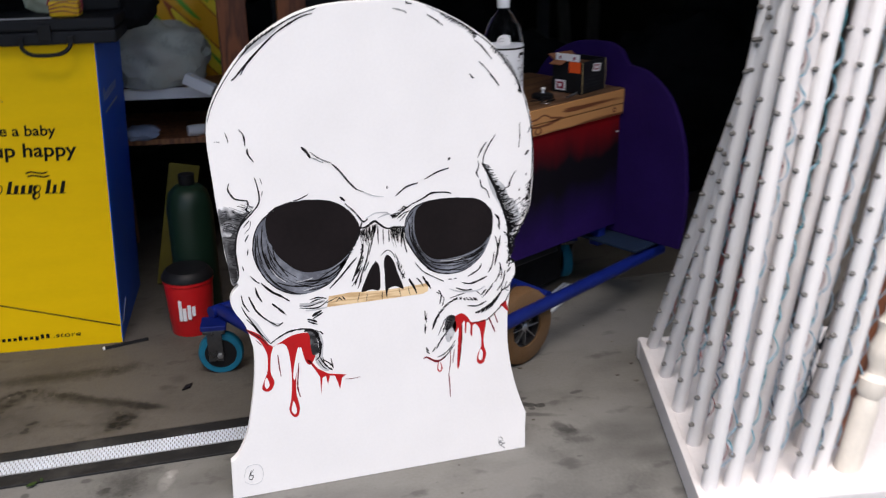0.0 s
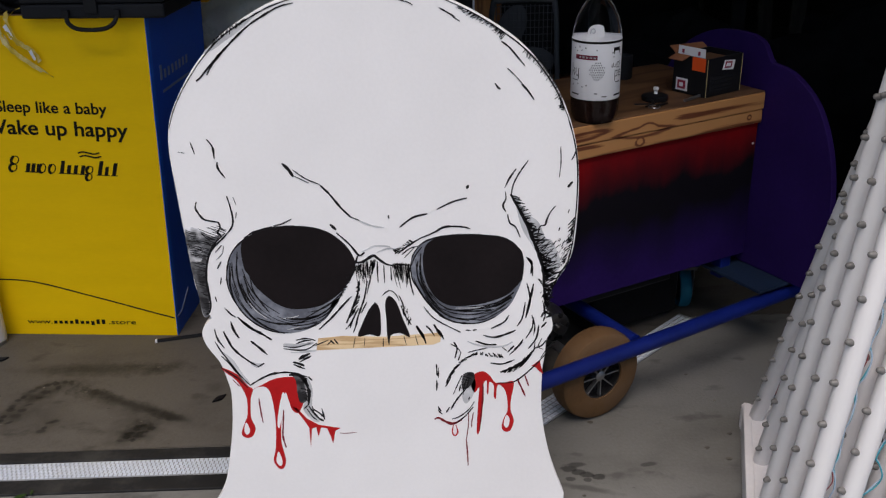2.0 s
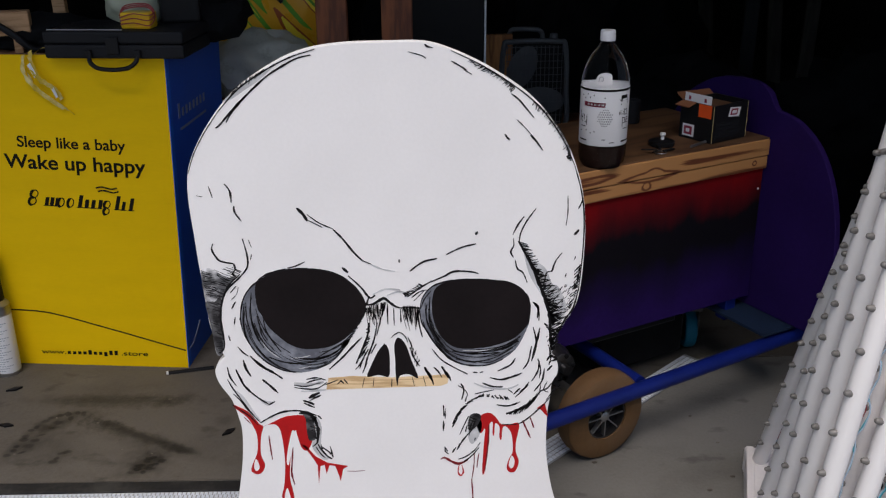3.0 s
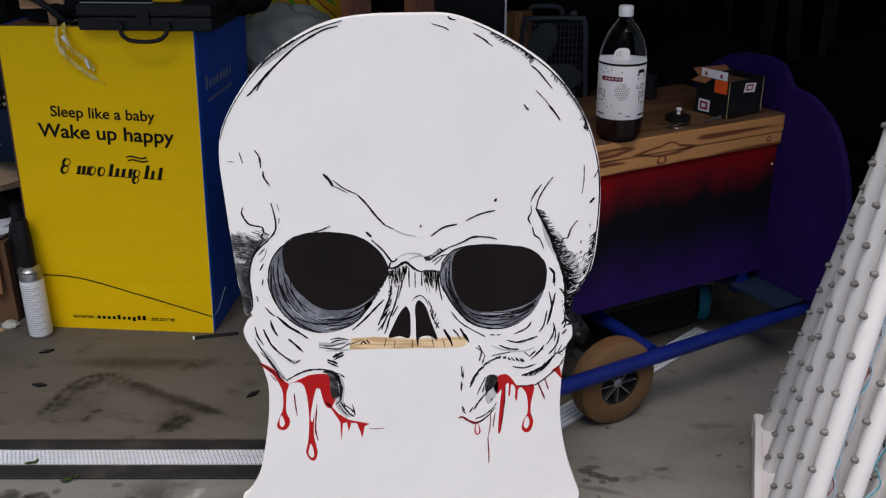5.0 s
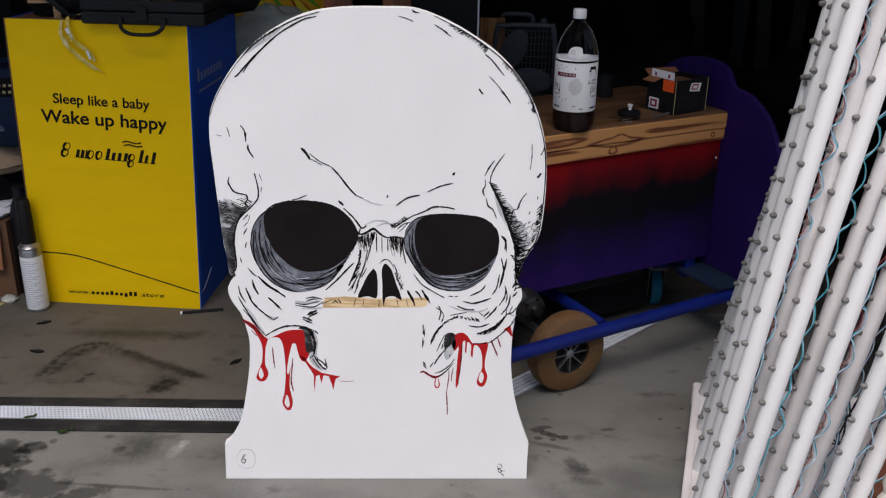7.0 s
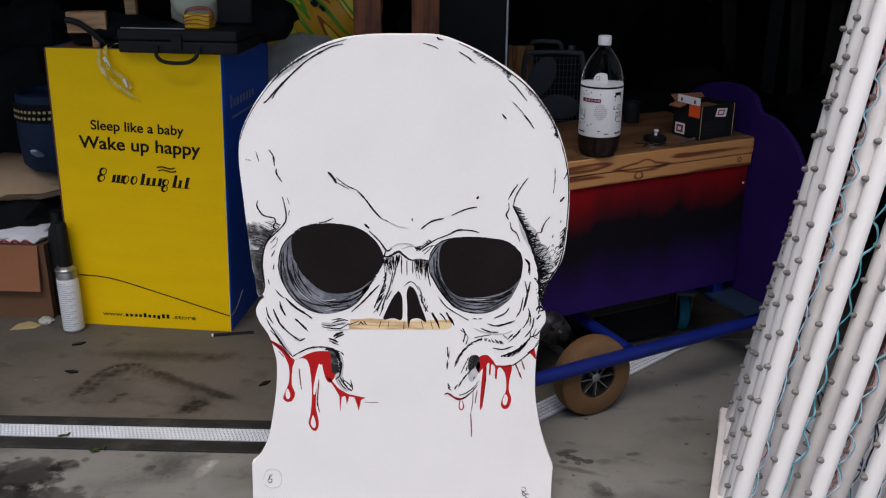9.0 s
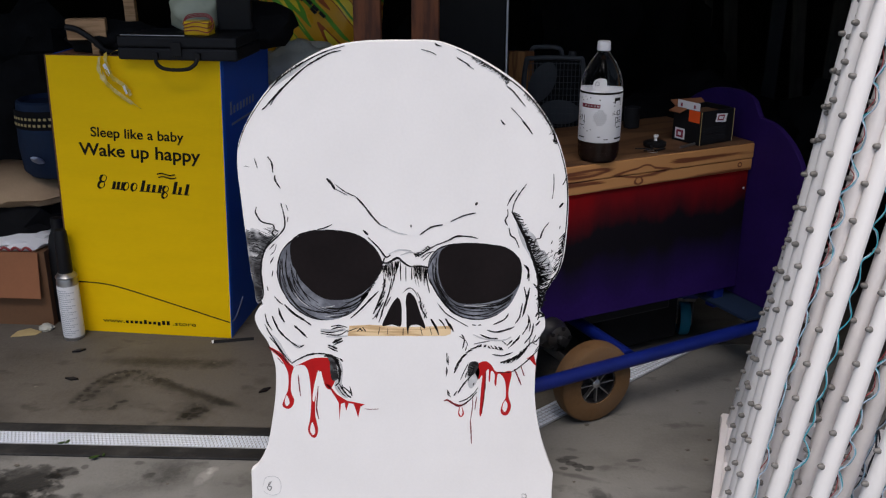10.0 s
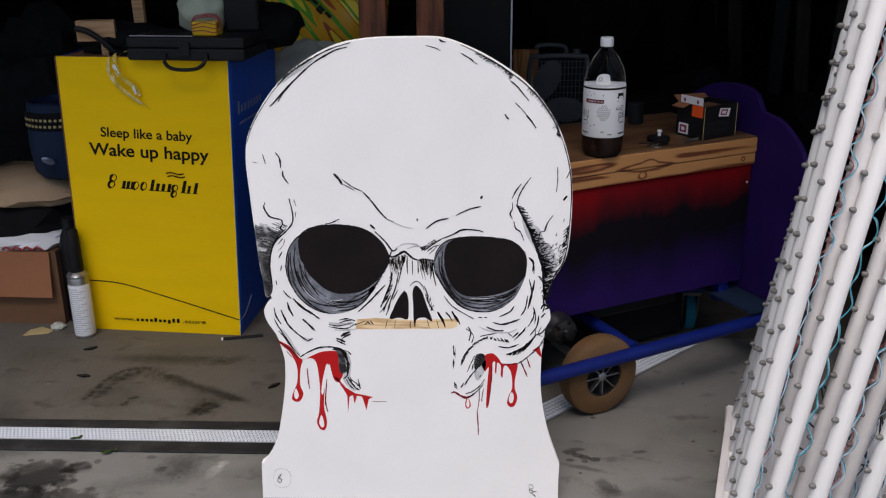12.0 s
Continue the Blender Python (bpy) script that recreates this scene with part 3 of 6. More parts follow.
def painted(material, name, layer, smooth, *points):
    """A flat painted shape lying proud on the face of the board."""
    p = spline(mm(points), 4, True) if smooth else [Vector(q) for q in mm(points)]
    y = -0.00016 * layer - 0.0001
    part(name, slab([(q.x, q.y) for q in p], y, 0.0002), material, skull)


INKS = {}


def brush(material, width, *points, layer=3):
    """A brush stroke that thins towards its ends and wavers a little."""
    bm = INKS.setdefault(material.name, (material, bmesh.new()))[1]
    p = spline(mm(points), 5)
    y = -0.00016 * layer - 0.0001
    rows = []
    for i, q in enumerate(p):
        t = i / (len(p) - 1)
        way = p[min(i + 1, len(p) - 1)] - p[max(i - 1, 0)]
        side = Vector((-way.y, way.x, 0)).normalized()
        w = 0.00052 * width * (0.3 + 0.7 * math.sin(math.pi * min(max(t, 0.04), 0.96)) ** 0.5) * (1 + 0.6 * noise.noise(q * 110) + 0.3 * noise.noise(q * 320))
        rows.append((q + side * w, q - side * w))
    front = [[bm.verts.new((a.x, y, a.y)) for a in r] for r in rows]
    back = [[bm.verts.new((a.x, 0.0002, a.y)) for a in r] for r in rows]
    for i in range(len(rows) - 1):
        f0, f1, b0, b1 = front[i], front[i + 1], back[i], back[i + 1]
        for quad in ((f0[0], f0[1], f1[1], f1[0]), (f0[0], f1[0], b1[0], b0[0]), (f0[1], b0[1], b1[1], f1[1])):
            bm.faces.new(quad)


def hatch(count, turn, length, width, *points):
    """Loose hatching scattered inside an outline."""
    rnd = random.Random(count * 31 + turn)
    xs, zs = [q[0] for q in points], [q[1] for q in points]
    done = 0
    for k in range(count * 12):
        x, z = rnd.uniform(min(xs), max(xs)), rnd.uniform(min(zs), max(zs))
        odd = False
        for (ax, az), (bx, bz) in zip(points, points[1:] + points[:1]):
            if (az > z) != (bz > z) and x < ax + (z - az) * (bx - ax) / (bz - az):
                odd = not odd
        if not odd:
            continue
        a = radians(turn + rnd.uniform(-14, 14))
        s = length * rnd.uniform(0.4, 1.1) / 2
        bend = rnd.uniform(-1, 1)
        brush(INK, width * rnd.uniform(0.6, 1.2), (x - s * math.cos(a), z - s * math.sin(a)), (x + bend, z + bend), (x + s * math.cos(a), z + s * math.sin(a)))
        done += 1
        if done >= count:
            break


def along(line, t):
    """The place at a share t of a line, in millimetres."""
    f = min(max(t, 0), 1) * (len(line) - 1)
    i = min(int(f), len(line) - 2)
    return line[i].lerp(line[i + 1], f - i) * 1000


def comb(count, width, inner, outer):
    """Hatching combed from one line towards another, each stroke tapering out."""
    rnd = random.Random(count * 17 + int(inner[0][0]))
    lines = [spline(mm(q), 8) for q in (inner, outer)]
    for k in range(count):
        t = (k + rnd.uniform(0.1, 0.9)) / count
        a, b = along(lines[0], t), along(lines[1], t + rnd.uniform(-0.03, 0.03))
        b = a.lerp(b, rnd.uniform(0.35, 1.1))
        m = a.lerp(b, 0.45) + Vector((rnd.uniform(-1, 1), rnd.uniform(-1, 1), 0))
        brush(INK, width * rnd.uniform(0.55, 1.2), (a.x, a.y), (m.x, m.y), (b.x, b.y))


def arcs(count, width, inner, outer):
    """Broken strokes that run between two lines and follow their bend."""
    rnd = random.Random(count * 13 + int(inner[0][0]))
    for k in range(count):
        f, t, span = rnd.uniform(0.08, 0.95), rnd.uniform(-0.1, 0.9), rnd.uniform(0.15, 0.45)
        row = []
        for j in range(5):
            u = min(max(t + span * j / 4, 0), 1)
            p = along(spline(mm(inner), 8), u).lerp(along(spline(mm(outer), 8), u), f + 0.05 * j)
            row.append((p.x, p.y + 0.2 * j))
        brush(INK, width * rnd.uniform(0.5, 1.3), *row)


part("board", slab([(q.x, q.y) for q in rim], 0.0, 0.018, 0.0012), WHITE, skull, "white painted plywood board")
part("back_brace", box(-0.30, 0.30, 0.0185, 0.055, 0.0, 0.09, 0.003), BAREPLY, skull)
painted(SOCKET, "nose_hole", 2, True, (-5, 526), (2, 513), (3, 485), (0, 460), (-18, 464), (-39, 461), (-30, 486), (-17, 513))
painted(SOCKET, "nose_hole", 2, True, (19, 539), (32, 526), (42, 494), (54, 456), (37, 464), (20, 460), (16, 440), (13, 461), (13, 494), (12, 523))
painted(BAREPLY, "bare_wood_strip", 1, False, (-110, 460), (-65, 463), (6, 458), (65, 460), (111, 462), (108, 443), (96, 438), (6, 437), (-115, 436))
painted(BLOOD, "blood_paint", 1, True, (-236, 360), (-217, 370), (-193, 381), (-163, 383), (-146, 374), (-140, 354), (-147, 325), (-158, 306), (-168, 313), (-173, 333), (-177, 351), (-184, 336), (-189, 300), (-194, 247), (-191, 222), (-189, 201), (-195, 184), (-205, 186), (-212, 204), (-206, 230), (-201, 283), (-203, 339), (-211, 363), (-228, 364))
painted(BLOOD, "blood_paint", 1, True, (-289, 409), (-274, 402), (-258, 390), (-244, 368), (-236, 360), (-242, 339), (-245, 300), (-239, 278), (-245, 261), (-256, 256), (-266, 265), (-259, 286), (-251, 307), (-249, 341), (-255, 363), (-265, 382), (-281, 398))
painted(BLOOD, "blood_paint", 1, True, (160, 360), (171, 374), (186, 378), (198, 368), (208, 353), (224, 352), (242, 353), (237, 314), (237, 291), (243, 269), (237, 248), (227, 245), (220, 255), (224, 275), (231, 293), (228, 330), (218, 347), (211, 344), (209, 319), (205, 325), (205, 347), (197, 355), (195, 330), (192, 333), (192, 358), (185, 349), (184, 314), (178, 249), (173, 249), (176, 314), (178, 344), (170, 334), (164, 344))
painted(BLOOD, "blood_paint", 1, False, (274, 385), (289, 397), (296, 367), (290, 372), (282, 382))
painted(WHITE, "drop_highlight", 2, True, (-255, 290), (-251, 281), (-250, 270), (-256, 263), (-260, 270), (-259, 281))
painted(WHITE, "drop_highlight", 2, True, (-201, 223), (-197, 210), (-196, 196), (-201, 190), (-207, 200), (-205, 213))
painted(WHITE, "drop_highlight", 2, True, (230, 282), (235, 272), (233, 258), (228, 254), (224, 262), (226, 275))
painted(WHITE, "drip_gap", 2, True, (-184, 348), (-180, 349), (-183, 325), (-189, 297), (-195, 275), (-198, 283), (-193, 314))
brush(INK, 1.6, (48, 1050), (62, 1046), (71, 1043), (77, 1039))
brush(INK, 2.9, (75, 1062), (79, 1058), (88, 1056))
brush(INK, 2.3, (118, 1034), (130, 1027), (143, 1019))
brush(INK, 1.4, (138, 1020), (151, 1012))
brush(INK, 2.5, (216, 979), (228, 970), (240, 956), (254, 939))
brush(INK, 1.6, (226, 936), (240, 922), (255, 905))
brush(INK, 2.9, (249, 909), (258, 900), (270, 883))
brush(INK, 2.9, (206, 912), (211, 905), (215, 902))
brush(INK, 3.3, (-265, 834), (-257, 821), (-256, 801))
brush(INK, 2.9, (-252, 795), (-252, 784), (-242, 767))
brush(INK, 1.6, (-292, 831), (-289, 819), (-287, 810))
brush(INK, 1.0, (-314, 814), (-303, 812))
brush(INK, 3.3, (-294, 727), (-297, 716), (-291, 702), (-283, 694), (-262, 689))
brush(INK, 3.3, (-262, 689), (-260, 680), (-265, 670), (-260, 664))
brush(INK, 3.1, (-243, 735), (-239, 715), (-237, 695), (-240, 680), (-253, 664), (-271, 647), (-284, 630))
brush(INK, 1.2, (-233, 733), (-229, 719))
brush(INK, 1.7, (-230, 706), (-232, 695))
brush(INK, 2.7, (-222, 658), (-208, 667), (-188, 674), (-173, 677))
brush(INK, 2.3, (-170, 679), (-156, 682), (-139, 690))
brush(INK, 3.5, (25, 691), (25, 685))
brush(INK, 3.5, (158, 734), (162, 740))
brush(INK, 2.5, (242, 766), (231, 750), (223, 733))
brush(INK, 2.7, (224, 726), (225, 713), (220, 701), (225, 690))
brush(INK, 2.7, (228, 685), (232, 669), (242, 661), (250, 642))
brush(INK, 2.3, (262, 780), (247, 758), (237, 737), (234, 717))
brush(INK, 1.9, (316, 802), (317, 782), (317, 770), (315, 748))
brush(INK, 2.1, (343, 798), (339, 786), (335, 778))
brush(INK, 4.5, (330, 730), (334, 735), (338, 740))
brush(INK, 2.5, (310, 697), (301, 685), (296, 673), (293, 663), (284, 660), (281, 645), (280, 635))
brush(INK, 1.9, (319, 658), (317, 651))
brush(INK, 1.9, (334, 690), (332, 683))
brush(INK, 2.9, (265, 602), (272, 587), (273, 567))
brush(INK, 2.9, (343, 669), (340, 651), (340, 639))
brush(INK, 2.5, (33, 599), (48, 598), (61, 596))
brush(INK, 2.1, (33, 619), (42, 626))
brush(INK, 1.9, (45, 617), (59, 628), (73, 632))
brush(PALE, 2.3, (2, 623), (25, 630), (48, 621))
brush(INK, 2.3, (61, 596), (68, 614), (80, 630))
brush(INK, 1.6, (49, 611), (59, 621), (67, 630))
brush(INK, 2.5, (56, 589), (58, 564), (63, 539))
brush(INK, 1.9, (7, 539), (14, 546), (23, 549), (32, 541), (37, 529))
brush(INK, 2.1, (37, 539), (43, 523), (45, 504))
brush(INK, 2.9, (42, 513), (47, 498), (57, 480))
brush(INK, 3.3, (67, 475), (77, 459), (82, 441))
brush(INK, 3.3, (83, 477), (91, 468), (98, 455))
brush(INK, 3.3, (103, 469), (110, 459), (114, 448))
brush(INK, 2.3, (-5, 528), (-13, 513), (-22, 490))
brush(INK, 2.1, (-20, 528), (-31, 507))
brush(INK, 2.1, (-40, 511), (-49, 490), (-60, 476))
brush(INK, 2.3, (-38, 490), (-47, 469))
brush(INK, 1.4, (-44, 459), (-49, 438))
brush(INK, 1.2, (-27, 457), (-29, 439))
brush(INK, 1.4, (6, 456), (5, 438))
brush(INK, 1.2, (43, 459), (47, 439))
brush(INK, 1.2, (63, 460), (68, 438))
brush(INK, 2.1, (-82, 457), (-75, 447))
brush(INK, 1.9, (-95, 446), (-86, 455))
brush(INK, 1.7, (-116, 446), (-92, 456))
brush(INK, 2.9, (-89, 455), (-82, 448))
brush(INK, 2.5, (-173, 442), (-149, 438), (-131, 439), (-113, 451))
brush(INK, 2.5, (-150, 451), (-136, 456), (-124, 457))
brush(PALE, 3.9, (-161, 434), (-137, 434), (-115, 436))
brush(INK, 2.9, (-275, 477), (-268, 461), (-264, 446))
brush(INK, 2.3, (-285, 432), (-271, 414), (-263, 399), (-252, 385))
brush(INK, 2.9, (-158, 409), (-147, 403), (-138, 399))
brush(INK, 2.9, (-147, 413), (-137, 419), (-125, 425))
brush(INK, 5.8, (-168, 387), (-153, 387), (-142, 377), (-135, 355), (-136, 334), (-138, 322))
brush(INK, 2.9, (-134, 382), (-127, 374))
brush(INK, 2.3, (-147, 314), (-138, 322))
brush(INK, 2.3, (-131, 319), (-129, 306))
brush(INK, 3.3, (-129, 306), (-121, 293), (-112, 286))
brush(INK, 2.9, (-114, 314), (-110, 289))
brush(INK, 2.3, (-141, 314), (-132, 297), (-124, 289))
brush(CLARET, 2.9, (-184, 314), (-188, 279), (-190, 255), (-186, 231))
brush(CLARET, 2.5, (-227, 341), (-226, 314), (-224, 288))
brush(CLARET, 2.9, (185, 352), (184, 314), (178, 249))
brush(INK, 2.3, (-289, 409), (-272, 395), (-258, 382), (-245, 364))
brush(INK, 1.9, (127, 438), (139, 429), (145, 419))
brush(INK, 2.5, (145, 419), (140, 403))
brush(INK, 1.9, (158, 419), (170, 422), (194, 427))
brush(INK, 1.9, (220, 427), (229, 419))
brush(INK, 2.1, (233, 410), (245, 422), (257, 435))
brush(INK, 2.1, (278, 414), (280, 435))
brush(INK, 2.3, (273, 490), (279, 468), (277, 449))
brush(INK, 2.1, (292, 442), (286, 425), (295, 419))
brush(INK, 1.9, (291, 402), (304, 422), (316, 433))
brush(INK, 3.9, (298, 484), (307, 488), (303, 494))
brush(INK, 2.9, (293, 514), (297, 490), (294, 477))
brush(INK, 2.9, (291, 464), (300, 475))
brush(INK, 2.3, (211, 352), (241, 353), (261, 367), (284, 390), (299, 409))
brush(INK, 2.5, (126, 368), (116, 349))
brush(INK, 2.3, (147, 372), (138, 352), (130, 332))
brush(INK, 2.3, (141, 338), (144, 352))
brush(INK, 2.3, (157, 368), (150, 348), (148, 330))
brush(INK, 2.9, (159, 364), (155, 347), (147, 333))
brush(INK, 1.9, (160, 325), (158, 318))
brush(INK, 2.1, (130, 314), (128, 305))
brush(INK, 2.3, (169, 314), (158, 297), (141, 283), (127, 278))
brush(INK, 2.5, (102, 305), (103, 296), (109, 290))
brush(INK, 2.5, (123, 305), (116, 293))
brush(INK, 1.9, (104, 390), (103, 368))
brush(INK, 1.9, (102, 358), (99, 341))
brush(INK, 2.3, (167, 303), (154, 286), (142, 275), (131, 268))
brush(CLARET, 4.5, (94, 279), (102, 282), (115, 273), (129, 268), (145, 276))
brush(BLOOD, 2.9, (129, 265), (127, 249), (132, 241), (137, 249), (134, 264))
brush(CLARET, 1.9, (158, 291), (157, 261), (153, 230))
brush(CLARET, 2.9, (153, 232), (155, 201), (156, 172))
brush(CLARET, 2.1, (167, 291), (164, 272), (163, 258))
brush(CLARET, 2.9, (248, 360), (256, 341), (264, 321))
brush(CLARET, 2.5, (262, 367), (266, 355), (270, 343))
brush(CLARET, 1.0, (-84, 258), (-70, 257), (-51, 258))
brush(INK, 1.9, (154, 465), (163, 464))
brush(INK, 1.9, (167, 464), (174, 465))
brush(INK, 1.2, (-273, 620), (-262, 631), (-258, 645))
brush(INK, 1.4, (-306, 67), (-310, 55), (-303, 52), (-307, 43), (-313, 49), (-306, 61), (-301, 68))
brush(PALE, 1.0, (-323, 52), (-314, 77), (-291, 79), (-281, 62), (-286, 36), (-307, 30), (-322, 40))
brush(INK, 1.3, (274, 40), (281, 40), (284, 31), (275, 28), (285, 22), (277, 19), (274, 37))
brush(INK, 1.2, (279, 19), (288, 10))
brush(INK, 1.2, (285, 22), (292, 22))
brush(INK, 1.2, (287, 13), (290, 8))
brush(CLARET, 1.6, (-270, 382), (-259, 368))
hatch(30, 60, 8, 1.2, (304, 633), (334, 651), (343, 627), (334, 590), (318, 577))
hatch(26, 62, 7, 1.5, (287, 539), (312, 562), (327, 571), (311, 539), (301, 501), (292, 494))
hatch(20, 80, 7, 1.2, (39, 520), (51, 513), (60, 481), (51, 481))
painted(PALE, "temple_wash", 1, True, (240, 717), (260, 687), (282, 668), (294, 639), (306, 632), (322, 590), (307, 564), (292, 587), (272, 624), (252, 661))
painted(PALE, "jaw_wash", 1, True, (-155, 382), (-136, 379), (-128, 355), (-131, 314), (-118, 289), (-130, 286), (-148, 314), (-140, 348))
painted(PALE, "jaw_wash", 1, True, (147, 362), (164, 372), (172, 352), (165, 325), (153, 311), (146, 327))
painted(GREY, "left_socket_shading", 1, True, (-259, 582), (-255, 610), (-245, 633), (-227, 652), (-198, 668), (-168, 676), (-138, 677), (-103, 672), (-78, 662), (-59, 646), (-44, 626), (-36, 603), (-38, 588), (-54, 562), (-68, 536), (-91, 502), (-114, 485), (-141, 475), (-168, 473), (-190, 478), (-215, 492), (-236, 514), (-250, 540), (-258, 563))
painted(SOCKET, "left_eye_socket", 2, True, (-227, 650), (-228, 606), (-221, 589), (-212, 568), (-197, 550), (-178, 532), (-157, 522), (-135, 520), (-104, 524), (-77, 539), (-54, 562), (-38, 588), (-36, 603), (-44, 626), (-59, 646), (-78, 662), (-103, 672), (-138, 676), (-168, 676), (-198, 668))
painted(GREY, "right_socket_shading", 1, True, (59, 593), (64, 615), (78, 635), (98, 645), (121, 649), (158, 649), (191, 647), (218, 642), (237, 631), (252, 614), (257, 592), (255, 562), (245, 534), (232, 510), (209, 490), (185, 480), (161, 478), (133, 483), (109, 497), (87, 522), (71, 550), (62, 570))
painted(SOCKET, "right_eye_socket", 2, True, (82, 616), (87, 633), (101, 644), (121, 648), (158, 649), (191, 646), (218, 642), (237, 631), (252, 614), (257, 592), (255, 564), (242, 545), (226, 531), (198, 520), (165, 514), (128, 515), (106, 528), (92, 548), (83, 576), (81, 598))
brush(INK, 2.5, (-236, 634), (-240, 601), (-238, 568), (-228, 538))
brush(INK, 2, (-247, 615), (-248, 582), (-241, 549))
brush(INK, 2.5, (-219, 587), (-216, 559), (-204, 535), (-192, 516))
brush(INK, 2, (-227, 568), (-222, 545), (-205, 521))
brush(INK, 3, (-215, 506), (-189, 495), (-158, 491), (-131, 495))
brush(INK, 2.5, (-136, 495), (-109, 505), (-86, 519), (-68, 536))
brush(INK, 2, (-129, 502), (-104, 517), (-77, 534))
brush(PALE, 1.5, (-224, 535), (-214, 519), (-197, 504))
brush(PALE, 1.5, (-175, 502), (-153, 504), (-140, 507))
brush(PALE, 1.3, (-163, 480), (-140, 485))
brush(INK, 2.6, (-258, 563), (-259, 582), (-255, 610), (-245, 633), (-227, 652), (-198, 668), (-168, 676), (-138, 677), (-103, 672), (-78, 662), (-59, 646), (-44, 626), (-35, 603))
brush(INK, 2.6, (-258, 563), (-250, 540), (-236, 514), (-215, 492), (-190, 478), (-168, 473))
comb(14, 2.6, [(-34, 598), (-45, 574), (-61, 546), (-77, 531)], [(-45, 591), (-59, 567), (-72, 539), (-86, 521)])
brush(INK, 4, (-32, 570), (-35, 546), (-46, 517), (-58, 488))
brush(INK, 3.5, (-46, 541), (-64, 522), (-82, 502), (-107, 478))
brush(INK, 2.5, (-35, 517), (-47, 493), (-52, 478))
brush(INK, 3, (-17, 570), (-24, 536), (-36, 503), (-45, 473))
comb(12, 2.2, [(-30, 570), (-32, 536), (-42, 512)], [(-38, 563), (-42, 527), (-54, 493)])
brush(INK, 4, (-244, 504), (-225, 485), (-208, 473), (-193, 461))
brush(INK, 3.5, (-261, 501), (-258, 484), (-250, 467))
brush(INK, 3.5, (-276, 482), (-268, 457), (-256, 438), (-239, 421), (-222, 408))
brush(INK, 5, (-230, 460), (-218, 448), (-203, 431))
brush(INK, 3, (-222, 407), (-210, 414))
painted(PALE, "cheek_wash", 1, True, (-241, 422), (-222, 414), (-210, 413), (-222, 405), (-233, 411))
brush(INK, 2.5, (-269, 528), (-260, 516), (-252, 509))
brush(INK, 2, (-283, 551), (-281, 540))
brush(INK, 2, (-273, 634), (-261, 647))
brush(INK, 2, (-273, 603), (-265, 617))
brush(INK, 2, (-271, 573), (-268, 587))
brush(INK, 2.4, (-293, 462), (-285, 443), (-271, 418), (-257, 393), (-240, 369))
brush(INK, 3.5, (-240, 369), (-221, 381), (-198, 391), (-171, 393), (-149, 388))
painted(PALE, "jaw_wash", 1, True, (-283, 440), (-266, 424), (-251, 394), (-240, 373), (-253, 378), (-271, 413))
brush(INK, 4.5, (-75, 678), (-65, 668))
brush(INK, 3.6, (-65, 662), (-44, 640), (-29, 619), (-19, 624))
brush(INK, 4.4, (-31, 618), (-34, 606), (-22, 607), (-5, 617), (4, 611), (16, 601), (28, 597))
comb(12, 2.2, [(-34, 598), (-19, 606), (0, 611)], [(-31, 570), (-18, 575), (-7, 584)])
brush(PALE, 3, (-23, 625), (-1, 635), (25, 633))
brush(INK, 2.2, (2, 607), (2, 578))
brush(INK, 2, (13, 599), (13, 577))
brush(INK, 2.2, (-8, 588), (-19, 544))
brush(INK, 2, (25, 596), (25, 568))
brush(INK, 4.5, (-147, 789), (-137, 778), (-130, 765))
brush(INK, 2.2, (-130, 777), (-110, 761), (-87, 750))
brush(INK, 1.6, (-128, 766), (-105, 753))
brush(INK, 3.8, (-87, 749), (-72, 732), (-55, 708), (-40, 691))
brush(INK, 2, (-41, 691), (-24, 683))
brush(PALE, 2.5, (-25, 683), (-4, 673), (17, 669))
brush(INK, 3.2, (-108, 1047), (-130, 1042), (-154, 1030), (-179, 1015), (-202, 996), (-225, 974), (-243, 954), (-252, 939))
brush(INK, 3, (-189, 1006), (-215, 984), (-241, 959), (-262, 936), (-270, 930))
painted(PALE, "crown_wash", 1, True, (-253, 975), (-224, 999), (-188, 1022), (-156, 1038), (-166, 1031), (-194, 1007), (-219, 991), (-239, 978))
comb(20, 1.3, [(-236, 994), (-213, 1010), (-183, 1026)], [(-242, 981), (-216, 998), (-189, 1015)])
painted(SMOKE, "temple_wash", 1, True, (-319, 676), (-304, 681), (-288, 671), (-275, 662), (-258, 668), (-276, 647), (-289, 619), (-294, 582), (-293, 535), (-299, 513), (-308, 516), (-311, 554), (-316, 601), (-319, 642))
painted(DARKWASH, "temple_shadow", 2, True, (-317, 617), (-303, 616), (-290, 626), (-294, 582), (-294, 535), (-300, 516), (-307, 518), (-311, 554), (-315, 587))
comb(20, 1.3, [(-247, 677), (-272, 652), (-287, 622), (-294, 582), (-292, 535)], [(-267, 688), (-294, 667), (-311, 633), (-314, 587), (-308, 535)])
comb(20, 1.0, [(-319, 678), (-317, 651), (-315, 628)], [(-300, 670), (-295, 651), (-290, 633)])
brush(INK, 3.4, (-253, 669), (-274, 648), (-288, 619), (-294, 582), (-292, 532), (-301, 516))
comb(62, 2, [(233, 721), (247, 695), (259, 671), (269, 646), (282, 612), (291, 582), (296, 557)], [(249, 716), (261, 695), (274, 673), (286, 651), (303, 629), (314, 600), (317, 577)])
comb(46, 2.4, [(259, 671), (272, 644), (282, 612), (291, 582), (295, 557), (295, 526), (299, 503)], [(275, 664), (291, 644), (308, 620), (319, 592), (323, 570), (313, 542), (305, 510)])
brush(INK, 6, (233, 721), (247, 695), (259, 671), (269, 646), (282, 612), (292, 577), (294, 542), (297, 506))
